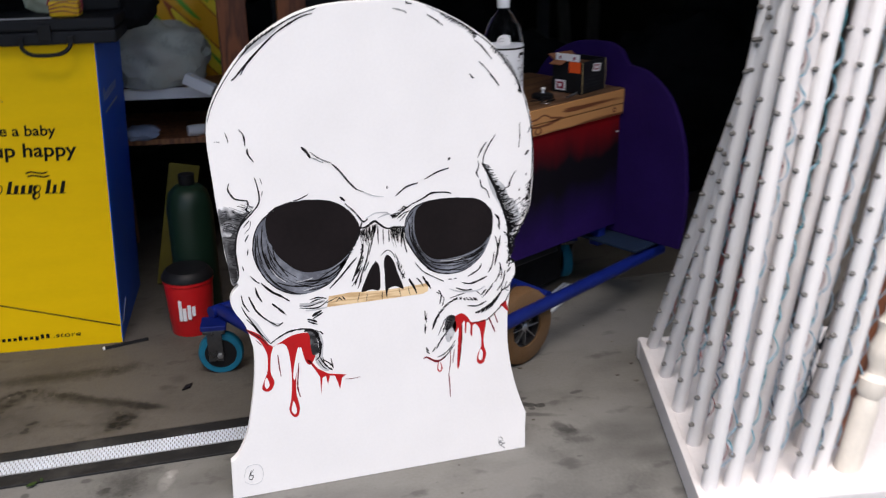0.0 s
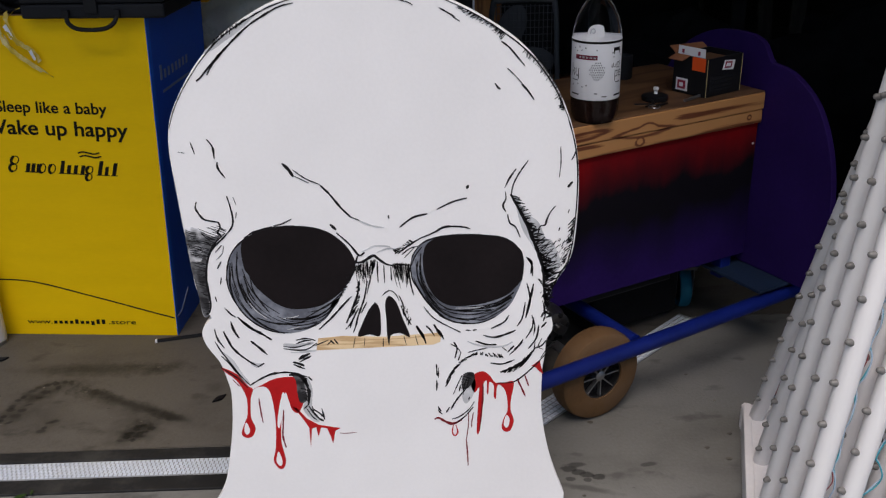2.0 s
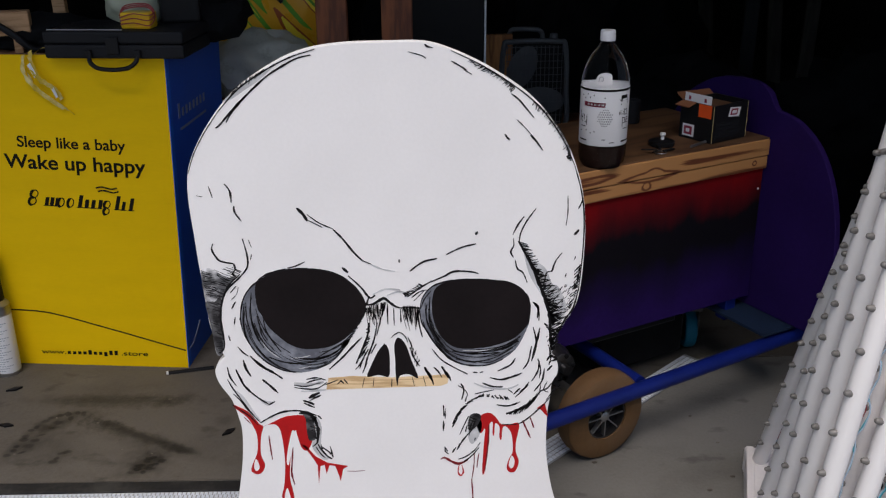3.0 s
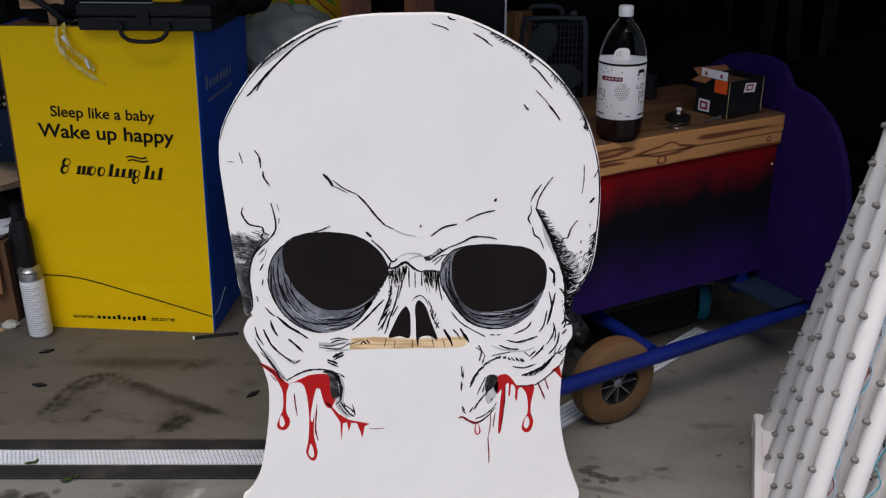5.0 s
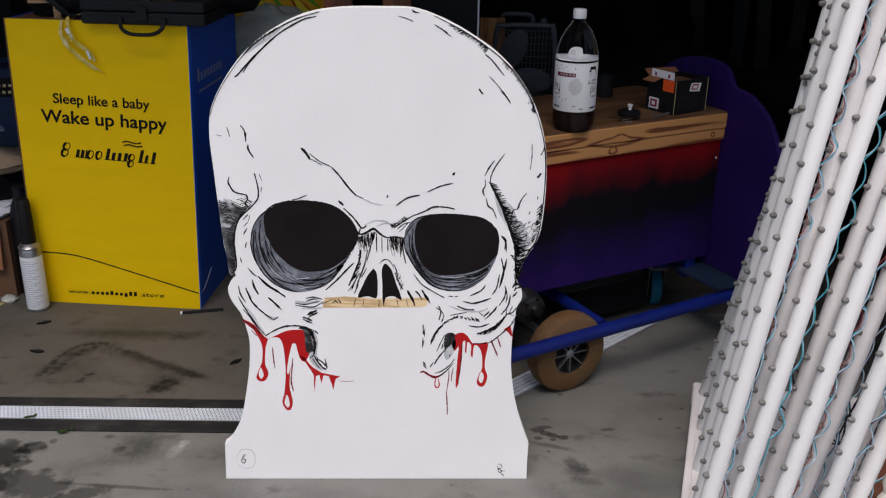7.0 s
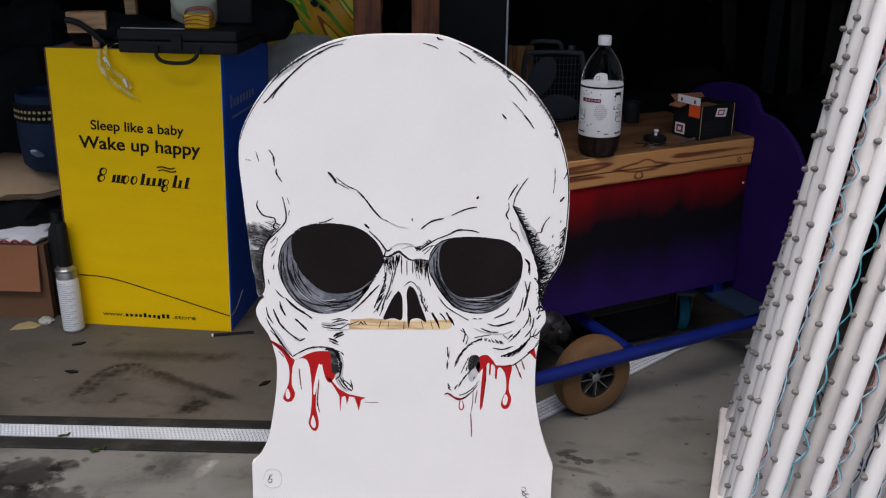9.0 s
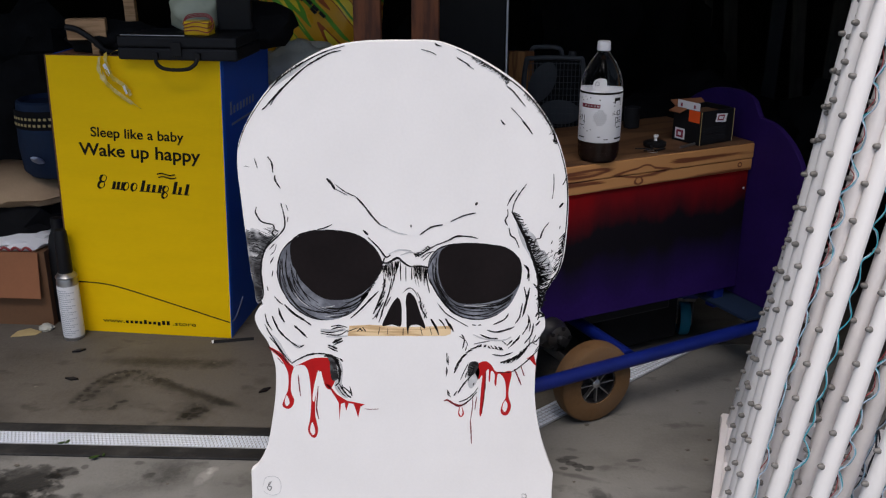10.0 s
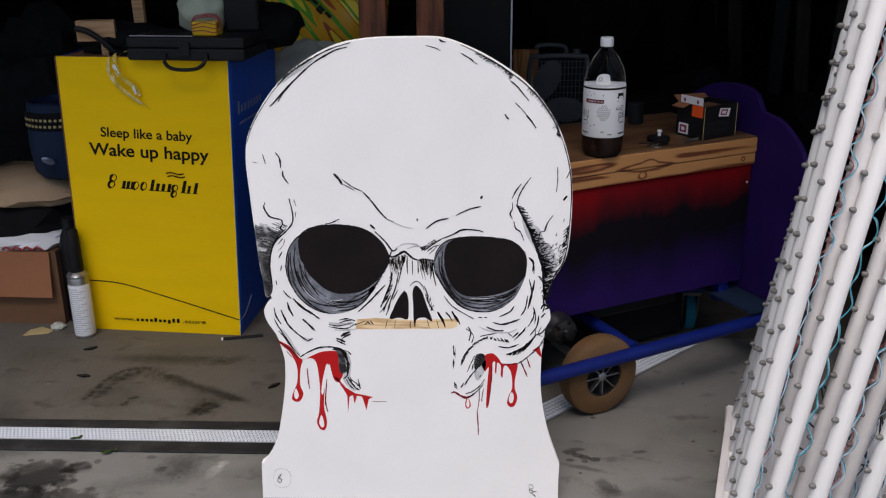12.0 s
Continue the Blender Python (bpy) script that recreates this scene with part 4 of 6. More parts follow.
comb(24, 1.8, [(344, 676), (342, 647), (339, 622), (330, 592)], [(334, 664), (332, 637), (327, 612), (319, 581)])
comb(60, 1.3, [(151, 1036), (176, 1021), (202, 1007), (222, 990)], [(145, 1033), (167, 1017), (195, 1001), (215, 981)])
comb(60, 1.3, [(254, 967), (280, 945), (300, 919), (315, 887), (320, 864)], [(250, 959), (273, 935), (291, 910), (307, 878), (313, 866)])
brush(INK, 3.6, (43, 668), (66, 685), (91, 691))
brush(INK, 2.6, (107, 698), (134, 711), (159, 717))
brush(INK, 3, (38, 619), (59, 635), (82, 649))
brush(INK, 3, (80, 647), (103, 657), (121, 666), (149, 665), (164, 661))
comb(16, 1.8, [(29, 627), (43, 632), (59, 645)], [(38, 618), (52, 628), (68, 639)])
brush(INK, 2.6, (59, 593), (64, 615), (78, 635), (98, 645), (121, 649), (158, 650), (191, 647), (218, 643), (237, 632), (252, 614), (257, 592), (254, 559))
brush(INK, 3, (59, 593), (62, 569), (72, 549), (88, 522), (109, 497), (133, 483), (161, 478), (185, 480), (209, 490))
brush(INK, 2, (69, 608), (71, 576), (83, 545), (99, 520))
brush(INK, 2.2, (78, 618), (76, 586), (86, 553), (105, 525))
brush(INK, 2, (102, 515), (133, 500), (171, 496), (204, 505))
brush(INK, 2, (116, 509), (147, 505), (184, 509), (222, 523))
brush(INK, 2, (123, 493), (161, 487), (194, 494), (227, 513))
brush(PALE, 1.4, (137, 510), (170, 509), (199, 514))
brush(PALE, 1.4, (75, 601), (79, 571), (92, 543))
brush(INK, 4, (261, 604), (271, 592), (270, 572))
brush(INK, 4, (275, 552), (269, 516), (262, 485))
brush(INK, 3, (263, 554), (269, 526), (264, 500))
brush(INK, 3, (261, 516), (256, 485), (247, 469))
brush(PALE, 3.5, (157, 442), (181, 432), (220, 429), (239, 437))
brush(INK, 3.5, (186, 453), (207, 448), (234, 456), (245, 461))
brush(INK, 3, (200, 466), (223, 478), (232, 492))
brush(INK, 2.5, (80, 515), (97, 492), (123, 474), (145, 461))
brush(INK, 4, (66, 478), (73, 463), (81, 447))
brush(INK, 4, (97, 479), (104, 466), (110, 454))
brush(INK, 3, (132, 442), (138, 429), (134, 408))
brush(INK, 5, (217, 375), (241, 384), (264, 400), (280, 422))
comb(30, 2.4, [(117, 354), (129, 383), (148, 405), (172, 413), (201, 408), (223, 404)], [(126, 368), (142, 392), (159, 407), (175, 420), (197, 417), (217, 414)])
comb(18, 2, [(222, 373), (246, 377), (269, 400)], [(237, 387), (258, 400), (274, 417)])
brush(INK, 3, (199, 395), (221, 392), (243, 400))
brush(INK, 4, (290, 485), (296, 495), (305, 490))
brush(INK, 3, (278, 422), (292, 427), (300, 438))
comb(12, 2.2, [(29, 601), (43, 602), (58, 599)], [(37, 566), (47, 559), (53, 564)])
comb(18, 2, [(282, 562), (295, 537), (297, 506)], [(290, 556), (307, 537), (313, 514)])
brush(INK, 2.2, (-12, 597), (-12, 566))
brush(INK, 2.2, (1, 598), (2, 566))
brush(INK, 2, (13, 594), (13, 564))
brush(INK, 2, (25, 590), (26, 570))
painted(DARKWASH, "jaw_shade", 2, True, (-166, 392), (-145, 387), (-141, 358), (-139, 333), (-152, 328), (-156, 348), (-157, 376))
painted(DARKWASH, "jaw_shade", 2, True, (149, 373), (165, 377), (170, 367), (160, 347), (147, 343))
comb(16, 1.8, [(-135, 382), (-138, 358), (-138, 330)], [(-149, 388), (-150, 363), (-146, 338)])
comb(14, 1.8, [(145, 343), (146, 365), (161, 378)], [(160, 343), (163, 359), (171, 370)])
painted(BLOOD, "blood_paint", 1, False, (-169, 320), (-160, 317), (-143, 293), (-122, 278), (-82, 269), (-92, 263), (-98, 235), (-101, 250), (-107, 270), (-118, 272), (-124, 252), (-127, 273), (-135, 270), (-140, 228), (-140, 272), (-146, 285), (-160, 310))
arcs(26, 2.0, [(-227, 629), (-227, 606), (-221, 589), (-212, 568), (-197, 550), (-178, 532), (-157, 522), (-135, 520), (-104, 524), (-77, 539), (-54, 562)], [(-254, 610), (-258, 573), (-251, 542), (-236, 515), (-215, 493), (-189, 480), (-167, 475), (-141, 477), (-114, 487), (-91, 504), (-68, 535)])
arcs(24, 2.0, [(82, 613), (82, 576), (92, 548), (106, 528), (128, 515), (165, 514), (198, 520), (226, 531), (242, 545)], [(61, 593), (63, 569), (73, 549), (89, 522), (110, 498), (134, 485), (162, 480), (190, 483), (232, 510)])
comb(18, 1.6, [(-37, 599), (-23, 605), (1, 610)], [(-34, 560), (-20, 567), (-6, 584)])
comb(18, 1.6, [(27, 600), (43, 601), (59, 598)], [(34, 560), (48, 553), (55, 560)])
comb(30, 1.1, [(-251, 672), (-272, 652), (-287, 622), (-294, 582), (-292, 535), (-299, 516)], [(-286, 688), (-314, 665), (-317, 633), (-316, 587), (-309, 535), (-307, 516)])
comb(20, 3, [(284, 612), (291, 587), (296, 562), (297, 526)], [(304, 602), (311, 582), (316, 562), (307, 526)])
brush(INK, 3, (-248, 509), (-235, 492), (-221, 480))
brush(INK, 2.6, (-291, 487), (-288, 467), (-278, 448))
brush(INK, 2.4, (-150, 458), (-132, 461), (-115, 456))
brush(INK, 2.4, (-173, 447), (-151, 444), (-124, 451))
brush(PALE, 6, (-173, 450), (-146, 448), (-119, 452))
brush(INK, 4.5, (-159, 414), (-148, 410), (-139, 405))
brush(INK, 4.5, (-148, 419), (-138, 425), (-127, 430))
brush(INK, 3, (-137, 320), (-131, 307), (-124, 296))
brush(INK, 3, (-129, 312), (-117, 302), (-114, 296))
brush(INK, 3, (242, 421), (253, 432), (258, 442))
brush(INK, 3, (230, 416), (242, 429))
brush(INK, 2.6, (100, 397), (101, 373))
brush(INK, 2.6, (100, 364), (99, 345))
brush(INK, 2.6, (101, 307), (107, 296))
brush(INK, 3, (263, 443), (274, 464), (276, 485))
brush(INK, 3, (268, 422), (282, 443), (286, 469))
brush(INK, 3.2, (172, 442), (191, 434), (210, 433))
brush(INK, 3, (117, 356), (124, 373), (136, 389))
brush(INK, 3, (125, 299), (135, 318), (147, 335))
brush(INK, 2.1, (117, 1051), (170, 1025), (224, 990), (258, 962), (285, 930), (309, 892), (326, 854))
brush(INK, 2.5, (326, 854), (339, 809), (346, 759), (346, 693), (342, 629))
brush(INK, 2.9, (342, 629), (334, 591), (319, 566), (303, 529))
brush(INK, 1.6, (-323, 853), (-311, 885), (-291, 920), (-264, 957))
brush(INK, 2.3, (-264, 957), (-229, 993), (-185, 1022), (-143, 1043), (-101, 1056))
STROKENAMES = {"black_brush_paint": ("ink_linework", "black brushed lines and hatching"), "thin_grey_wash": ("grey_wash", "faint grey wash strokes"), "dark_red_edge_paint": ("dark_drip", "thin dark red drips"), "red_drip_paint": ("drip_loop", "red loop of a drip")}
for key, (mat, bm) in INKS.items():
    ob = part(STROKENAMES[key][0], bm, mat, skull, STROKENAMES[key][1])
    ob["kind"] = "stuff"

# ---- mattress box ----
BW, BD, BH = 0.53, 0.46, 0.905
carton = thing("mattress_box", pose(0.045, 2.712, 0.0, 0, 0, -6), "tall yellow cardboard mattress box with blue sides and black print", "cardboard box")
part("front_panel", box(-BW, 0, 0, 0.006, 0.002, BH, 0.0015), YELLOW, carton, "yellow printed front panel")
part("side_panel", box(-0.006, 0.0005, 0.0062, BD, 0.002, BH - 0.002, 0.001), BLUE, carton, "blue printed side panel")
part("side_panel", box(-BW, -BW + 0.006, 0.0062, BD, 0.002, BH - 0.002, 0.001), BLUE, carton, "blue printed side panel")
part("back_panel", box(-BW + 0.006, -0.0062, BD - 0.006, BD, 0.002, BH - 0.002), YELLOW, carton)
part("top_flap", box(-BW + 0.006, -0.0065, 0.0065, BD - 0.0065, BH - 0.012, BH - 0.004), KRAFT, carton, "brown cardboard top flap")


words("slogan", "Sleep like a baby", 0.042, PRINT, carton, pose(-BW + 0.118, -0.0006, 0.664, 90, 2.0), "black printed slogan", width=0.289, bold=0.0006)
words("slogan", "Wake up happy", 0.055, PRINT, carton, pose(-BW + 0.078, -0.0006, 0.606, 90, 2.0), "bold black printed slogan", width=0.380, bold=0.0009)
# maker's mark as plain slanted bars and rings
def mark_bar(x, z, w, h):
    lean, w = h * 0.26, w * 1.25
    part("logo_shape", slab([(x, z), (x + w, z), (x + w + lean, z + h), (x + lean, z + h)], -0.0012, -0.0002), PRINT, carton)
    part("logo_shape", slab([(x - 0.003, z), (x + w + 0.005, z), (x + w + 0.006, z + 0.002), (x - 0.002, z + 0.002)], -0.0010, -0.0002), PRINT, carton)


def mark_ring(x, z, w, h):
    loop = []
    for k in range(14):
        a = 2 * math.pi * k / 14
        e = math.sin(a) * h / 2
        loop.append((x + w / 2 + math.cos(a) * w / 2 + e * 0.26, -0.0002, z + h / 2 + e))
    part("logo_shape", tube(loop + loop[:1], 0.0026, 6, taper=[1.5 if 4 < k < 11 else 0.6 for k in range(15)]), PRINT, carton)


MARKZ = 0.500
for kind, at, w, h in (("ring", 0.128, 0.020, 0.022), ("ring", 0.136, 0.020, 0.022), ("bar", 0.170, 0.008, 0.025), ("bar", 0.184, 0.008, 0.025), ("bar", 0.198, 0.004, 0.025), ("ring", 0.208, 0.017, 0.025), ("ring", 0.234, 0.017, 0.025),
                       ("bar", 0.261, 0.008, 0.036), ("bar", 0.279, 0.008, 0.025), ("bar", 0.297, 0.008, 0.025), ("bar", 0.316, 0.008, 0.026), ("ring", 0.334, 0.017, 0.020), ("ring", 0.330, 0.016, 0.018), ("bar", 0.362, 0.008, 0.040), ("bar", 0.380, 0.007, 0.025), ("bar", 0.400, 0.008, 0.036)):
    low = MARKZ - 0.05 * (at - 0.13) + (0.021 if at == 0.136 else -0.015 if at == 0.330 else 0.004 if at == 0.334 else 0)
    (mark_ring if kind == "ring" else mark_bar)(-BW + at, low, w, h)
for k in range(2):
    part("logo_shape", tube(spline([(-BW + 0.322 + 0.014 * s - 0.004 * k, -0.0006, 0.541 + 0.010 * k + 0.003 * math.sin(s * 1.6)) for s in range(5)], 4), 0.0022, 6), PRINT, carton)
bm = bmesh.new()
for k in range(10):
    x0 = -BW + 0.177 + k * 0.0154
    box(x0, x0 + 0.0095, -0.0010, -0.0003, 0.0385 - 0.004 * (k == 7), 0.048 + 0.005 * (k in (4, 8, 9)), 0, bm)
part("small_print", bm, PRINT, carton, "line of small black print")
words("web_address", "www.", 0.021, PRINT, carton, pose(-BW + 0.100, -0.0006, 0.0385, 90), "small black print", width=0.072)
words("web_address", ".store", 0.021, PRINT, carton, pose(-BW + 0.334, -0.0006, 0.0385, 90), "small black print", width=0.078)
part("worn_corner", box(-0.002, 0.0014, 0.0005, 0.024, 0.002, BH - 0.003, 0.0005), BLUEEDGE, carton, "lighter blue corner strip painted as catching the light")
part("raw_edge", box(-BW - 0.0016, -BW + 0.0030, -0.0012, 0.008, 0.002, BH + 0.001, 0.0006), KRAFTDARK, carton, "dark rubbed cardboard edge")
part("raw_edge", box(-BW + 0.0032, -0.003, -0.0010, 0.007, BH + 0.0002, BH + 0.0028, 0.0005), KRAFTDARK, carton, "dark rubbed cardboard edge")
part("printed_curve", tube(spline([(-BW + 0.03, -0.0002, 0.180), (-BW + 0.14, -0.0002, 0.172), (-BW + 0.30, -0.0002, 0.128), (-BW + 0.45, -0.0002, 0.083), (-0.003, -0.0002, 0.060)], 8), 0.0021, 5), PRINT, carton, "thin black printed curve")
part("printed_curve", tube(spline([(0.0008, 0.008, 0.060), (0.0008, 0.05, 0.06), (0.0008, 0.12, 0.10)], 6), 0.0021, 5), PRINTPALE, carton)
for i in range(8):
    part("logo_shape", box(0.0003, 0.0012, 0.07 + 0.030 * i, 0.084 + 0.030 * i, 0.725, 0.748 + 0.016 * (i == 0)), PRINTPALE, carton)
part("print_bar", box(0.0003, 0.0012, 0.08, 0.30, 0.690, 0.697), PRINTPALE, carton)
# clear tape torn loose: crumpled strips that stand off the card in a loop
rnd = random.Random(4)
for ps, w in (([(0.172, 0.905, 0.004), (0.170, 0.870, 0.012), (0.186, 0.835, 0.014), (0.222, 0.800, 0.012), (0.262, 0.768, 0.006)], 0.010),
              ([(0.190, 0.915, 0.003), (0.196, 0.880, 0.016), (0.214, 0.846, 0.018), (0.246, 0.820, 0.010), (0.258, 0.792, 0.004)], 0.012),
              ([(0.176, 0.862, 0.004), (0.196, 0.826, 0.010), (0.232, 0.796, 0.010), (0.285, 0.752, 0.001)], 0.004),
              ([(0.198, 0.905, 0.004), (0.222, 0.922, 0.008), (0.248, 0.926, 0.003)], 0.007)):
    bm = bmesh.new()
    line = spline([(-BW + a, -0.002 - d, z) for a, z, d in ps], 5)
    rows = []
    for q in line:
        c, t = rnd.uniform(0.6, 1.1) * w * 0.5, rnd.uniform(-0.003, 0.003)
        rows.append([bm.verts.new((q.x - c, q.y + t - e, q.z - c * 0.6)) for e in (0.0006, 0)] + [bm.verts.new((q.x + c, q.y - t - e, q.z + c * 0.6)) for e in (0, 0.0006)])
    for a, b in zip(rows, rows[1:]):
        for u in range(4):
            bm.faces.new((a[u], a[(u + 1) % 4], b[(u + 1) % 4], b[u]))
    part("torn_tape", bm, TAPE, carton, "strip of torn clear tape", True)
# white slivers modelled as the bright highlights on the tape's bend
part("tape_flake", slab([(-BW + 0.186, 0.882), (-BW + 0.194, 0.888), (-BW + 0.207, 0.858), (-BW + 0.201, 0.850)], -0.021, -0.0195), LABELW, carton)
part("tape_flake", slab([(-BW + 0.236, 0.822), (-BW + 0.243, 0.826), (-BW + 0.252, 0.800), (-BW + 0.247, 0.796)], -0.0135, -0.0125), LABELW, carton)

slump = Matrix(((1, 0, 0.055, 0), (0, 1, -0.050, 0), (0, 0, 1, 0), (0, 0, 0, 1)))
for piece in carton.children:
    piece.data.transform(slump @ piece.matrix_basis)
    piece.matrix_basis = Matrix.Identity(4)

# ---- on the mattress box ----
case = thing("tool_case", pose(-0.022, 2.675, BH - 0.004, 0, 0, -6), "closed black plastic tool case lying on the yellow box", "tool case")
part("lower_shell", box(-0.176, 0.176, -0.035, 0.18, 0, 0.034, 0.006), BLACKCASE, case)
part("upper_shell", box(-0.176, 0.176, -0.035, 0.18, 0.036, 0.066, 0.006), BLACKCASE, case)
part("latch", box(-0.016, 0.016, -0.042, -0.034, 0.012, 0.052, 0.002), BLACKPL, case)
hd = part("handle", tube(spline([(-0.060, -0.037, 0.014), (-0.057, -0.048, -0.006), (-0.03, -0.054, -0.021), (0.03, -0.054, -0.021), (0.057, -0.048, -0.006), (0.060, -0.037, 0.014)], 6), 0.0055, 8), BLACKPL, case, "black carry handle hanging over the edge", True)
for x in (-0.062, 0.062):
    part("hinge_lug", box(x - 0.008, x + 0.008, -0.045, -0.034, 0.004, 0.022, 0.002), BLACKPL, hd)
part("lid_rib", box(-0.17, 0.02, -0.02, -0.012, 0.066, 0.069, 0.001), STEEL, case)

meter = thing("yellow_meter", pose(0.028, 2.695, BH + 0.062, 0, 0, -8), "small yellow gadget wrapped in red wire on the black case", "meter")
part("body", box(-0.038, 0.038, -0.02, 0.03, 0, 0.040, 0.005), BAGYELLOW, meter)
bm = bmesh.new()
for k in range(3):
    tube(spline([(-0.036, -0.024, 0.012 + 0.008 * k), (0.0, -0.026, 0.016 + 0.011 * k), (0.038, -0.024, 0.010 + 0.012 * k), (0.044, 0.0, 0.03 + 0.006 * k), (0.02, 0.01, 0.05 + 0.004 * k), (-0.03, 0.0, 0.046 + 0.004 * k), (-0.042, -0.012, 0.03)], 5), 0.0016, 6, bm)
part("wire", bm, WIRERED, meter, "loop of red wire")
fig = tagged(part("garden_ornament", lump((0.155, 0.13, 0.155), 3, 0.16, 4, 1.7), SAGE, smooth=True, m=pose(-0.010, 2.820, BH + 0.062)), "rounded pale sage plastic ornament on the black case", "ornament")
gear = tagged(part("black_gadget", box(-0.05, 0.05, -0.04, 0.04, 0, 0.13, 0.008), BLACKPL, m=pose(0.108, 2.810, BH + 0.062, 0, 0, 10)), "black boxy gadget standing on the case", "gadget")
bundle = tagged(part("black_bag", lump((0.26, 0.24, 0.16), 5, 0.22), CLOTHBLACK, smooth=True, m=pose(0.130, 2.940, BH - 0.004)), "crumpled black bag on the box", "bag")
blk = thing("wood_offcut", pose(-0.315, 2.750, BH - 0.004, 0, 0, 12), "pale pine offcut with a black clamp on the box", "wood block")
part("block", box(-0.055, 0.055, -0.02, 0.02, 0.045, 0.105, 0.003), PALEPINE, blk)
part("foot_block", box(0.01, 0.03, -0.018, 0.018, 0, 0.046, 0.002), PALEPINE, blk)
part("clamp", tube(spline([(-0.055, -0.03, 0.085), (-0.02, -0.032, 0.075), (0.02, -0.034, 0.045), (0.05, -0.03, 0.014), (0.08, -0.02, 0.008)], 5), 0.009, 8), BLACKPL, blk, "black plastic clamp")
tagged(part("black_cloth", lump((0.26, 0.2, 0.1), 9, 0.35), CLOTHBLACK, smooth=True, m=pose(-0.265, 2.840, BH - 0.004)), "crumpled black cloth on the box", "cloth")
tagged(part("pine_stake", box(-0.017, 0.017, -0.012, 0.012, 0, 0.34, 0.002), PALEPINE, m=pose(-0.240, 2.930, BH - 0.004, 3, 0, 0)), "upright pale pine stake on the box", "wood stick")

# ---- beside the box ----
can = thing("spray_can", pose(-0.463, 2.712, 0.0) @ Matrix.Diagonal((1, 1, 1.13, 1)), "white and silver spray can with black cap on the slab", "spray can")
part("body", lathe([(0, 0), (0.030, 0), (0.0325, 0.004), (0.0325, 0.178), (0.030, 0.186)]), STEEL, can, "silver can wall", True)
part("label", lathe([(0.0329, 0.012), (0.0332, 0.013), (0.0332, 0.165), (0.0329, 0.166)]), LABELW, can, "white label with grey print", True)
bm = bmesh.new()
for k in range(22):
    a0, z = 3.2 + 0.15 * (k % 3), 0.020 + 0.0064 * k
    for j in range(9 + k % 3):
        a = a0 + j * 0.2
        c, s = math.cos(a), math.sin(a)
        mm = Matrix.Translation((0.0335 * c, 0.0335 * s, z)) @ Matrix.Rotation(a, 4, "Z")
        bmesh.ops.create_cube(bm, size=1, matrix=mm @ Matrix.Diagonal((0.0006, 0.0050, 0.0022, 1)))
part("small_print", bm, FAINTPRINT, can, "rows of grey print")
part("shoulder", lathe([(0.030, 0.186), (0.0335, 0.188), (0.0335, 0.192), (0.024, 0.202), (0.016, 0.205)]), STEEL, can, "", True)
part("cap", lathe([(0.0, 0.196), (0.022, 0.196), (0.0225, 0.200), (0.0215, 0.262), (0.019, 0.320), (0.016, 0.326), (0, 0.326)]), BLACKPL, can, "tall black cap", True)
# black form put where only a dark gap lies between carton and can
tagged(part("black_bottle", lathe([(0, 0), (0.04, 0), (0.043, 0.02), (0.043, 0.24), (0.03, 0.30), (0.02, 0.32), (0.02, 0.36), (0, 0.362)]), BLACKPL, smooth=True, m=pose(-0.535, 2.86, 0)), "black upright form standing in for the dark gap behind the spray can", "bottle")

cb = thing("open_carton", pose(-0.565, 2.80, 0.0, 0, 0, -3), "open brown cardboard carton with a hanging front flap", "cardboard box")
part("front_panel", box(-0.46, 0, 0, 0.005, 0.002, 0.262), KRAFTDARK, cb)
part("side_panel", box(-0.005, 0, 0.0052, 0.33, 0.002, 0.262), KRAFTDARK, cb)
part("side_panel", box(-0.46, -0.455, 0.0052, 0.33, 0.002, 0.262), KRAFTDARK, cb)
part("back_panel", box(-0.454, -0.0052, 0.325, 0.33, 0.002, 0.262), KRAFTDARK, cb)
part("base_panel", box(-0.454, -0.0052, 0.0052, 0.324, 0.002, 0.008), KRAFTDARK, cb)
part("front_flap", box(-0.455, -0.018, -0.003, 0.003, -0.155, 0.0, 0.001), KRAFT, cb, "lighter folded front flap", m=pose(0, -0.006, 0.262, -7))
part("filler_pad", box(-0.44, -0.02, 0.02, 0.31, 0.008, 0.25), KRAFTDARK, cb)
sack = thing("plastic_sack", pose(-0.76, 2.93, 0.232), "crumpled white plastic bag with red print on the carton", "plastic bag")
part("film", lump((0.40, 0.26, 0.095), 2, 0.3), LABELW, sack, "", True)
for k in range(4):
    part("red_print", tube(spline([(0.02 + 0.035 * k, -0.125, 0.036), (0.035 + 0.035 * k, -0.132, 0.046), (0.05 + 0.035 * k, -0.128, 0.033)], 4), 0.004, 6), WIRERED, sack)
tagged(part("black_duffel", lump((0.52, 0.34, 0.18), 6, 0.2), CLOTHBLACK, smooth=True, m=pose(-0.80, 3.00, 0.255)), "slumped black duffel bag on the carton", "bag")
tagged(part("canvas_sheet", lump((0.62, 0.42, 0.13), 8, 0.25), LINEN, smooth=True, m=pose(-0.78, 3.06, 0.365)), "folded tan canvas drop sheet piled on the bag", "cloth")
nav = thing("tool_bag", pose(-0.555, 2.98, 0.480, 0, 0, 6), "navy cylindrical tool bag with a printed black band", "tool bag")
part("body", lathe([(0, 0), (0.085, 0), (0.105, 0.02), (0.112, 0.10), (0.110, 0.20), (0.104, 0.245), (0.096, 0.25), (0.09, 0.235), (0, 0.23)], 30), NAVY, nav, "", True)
part("band", lathe([(0.1125, 0.165), (0.1135, 0.167), (0.1120, 0.222), (0.1110, 0.224)], 30), CLOTHBLACK, nav, "black band", True)
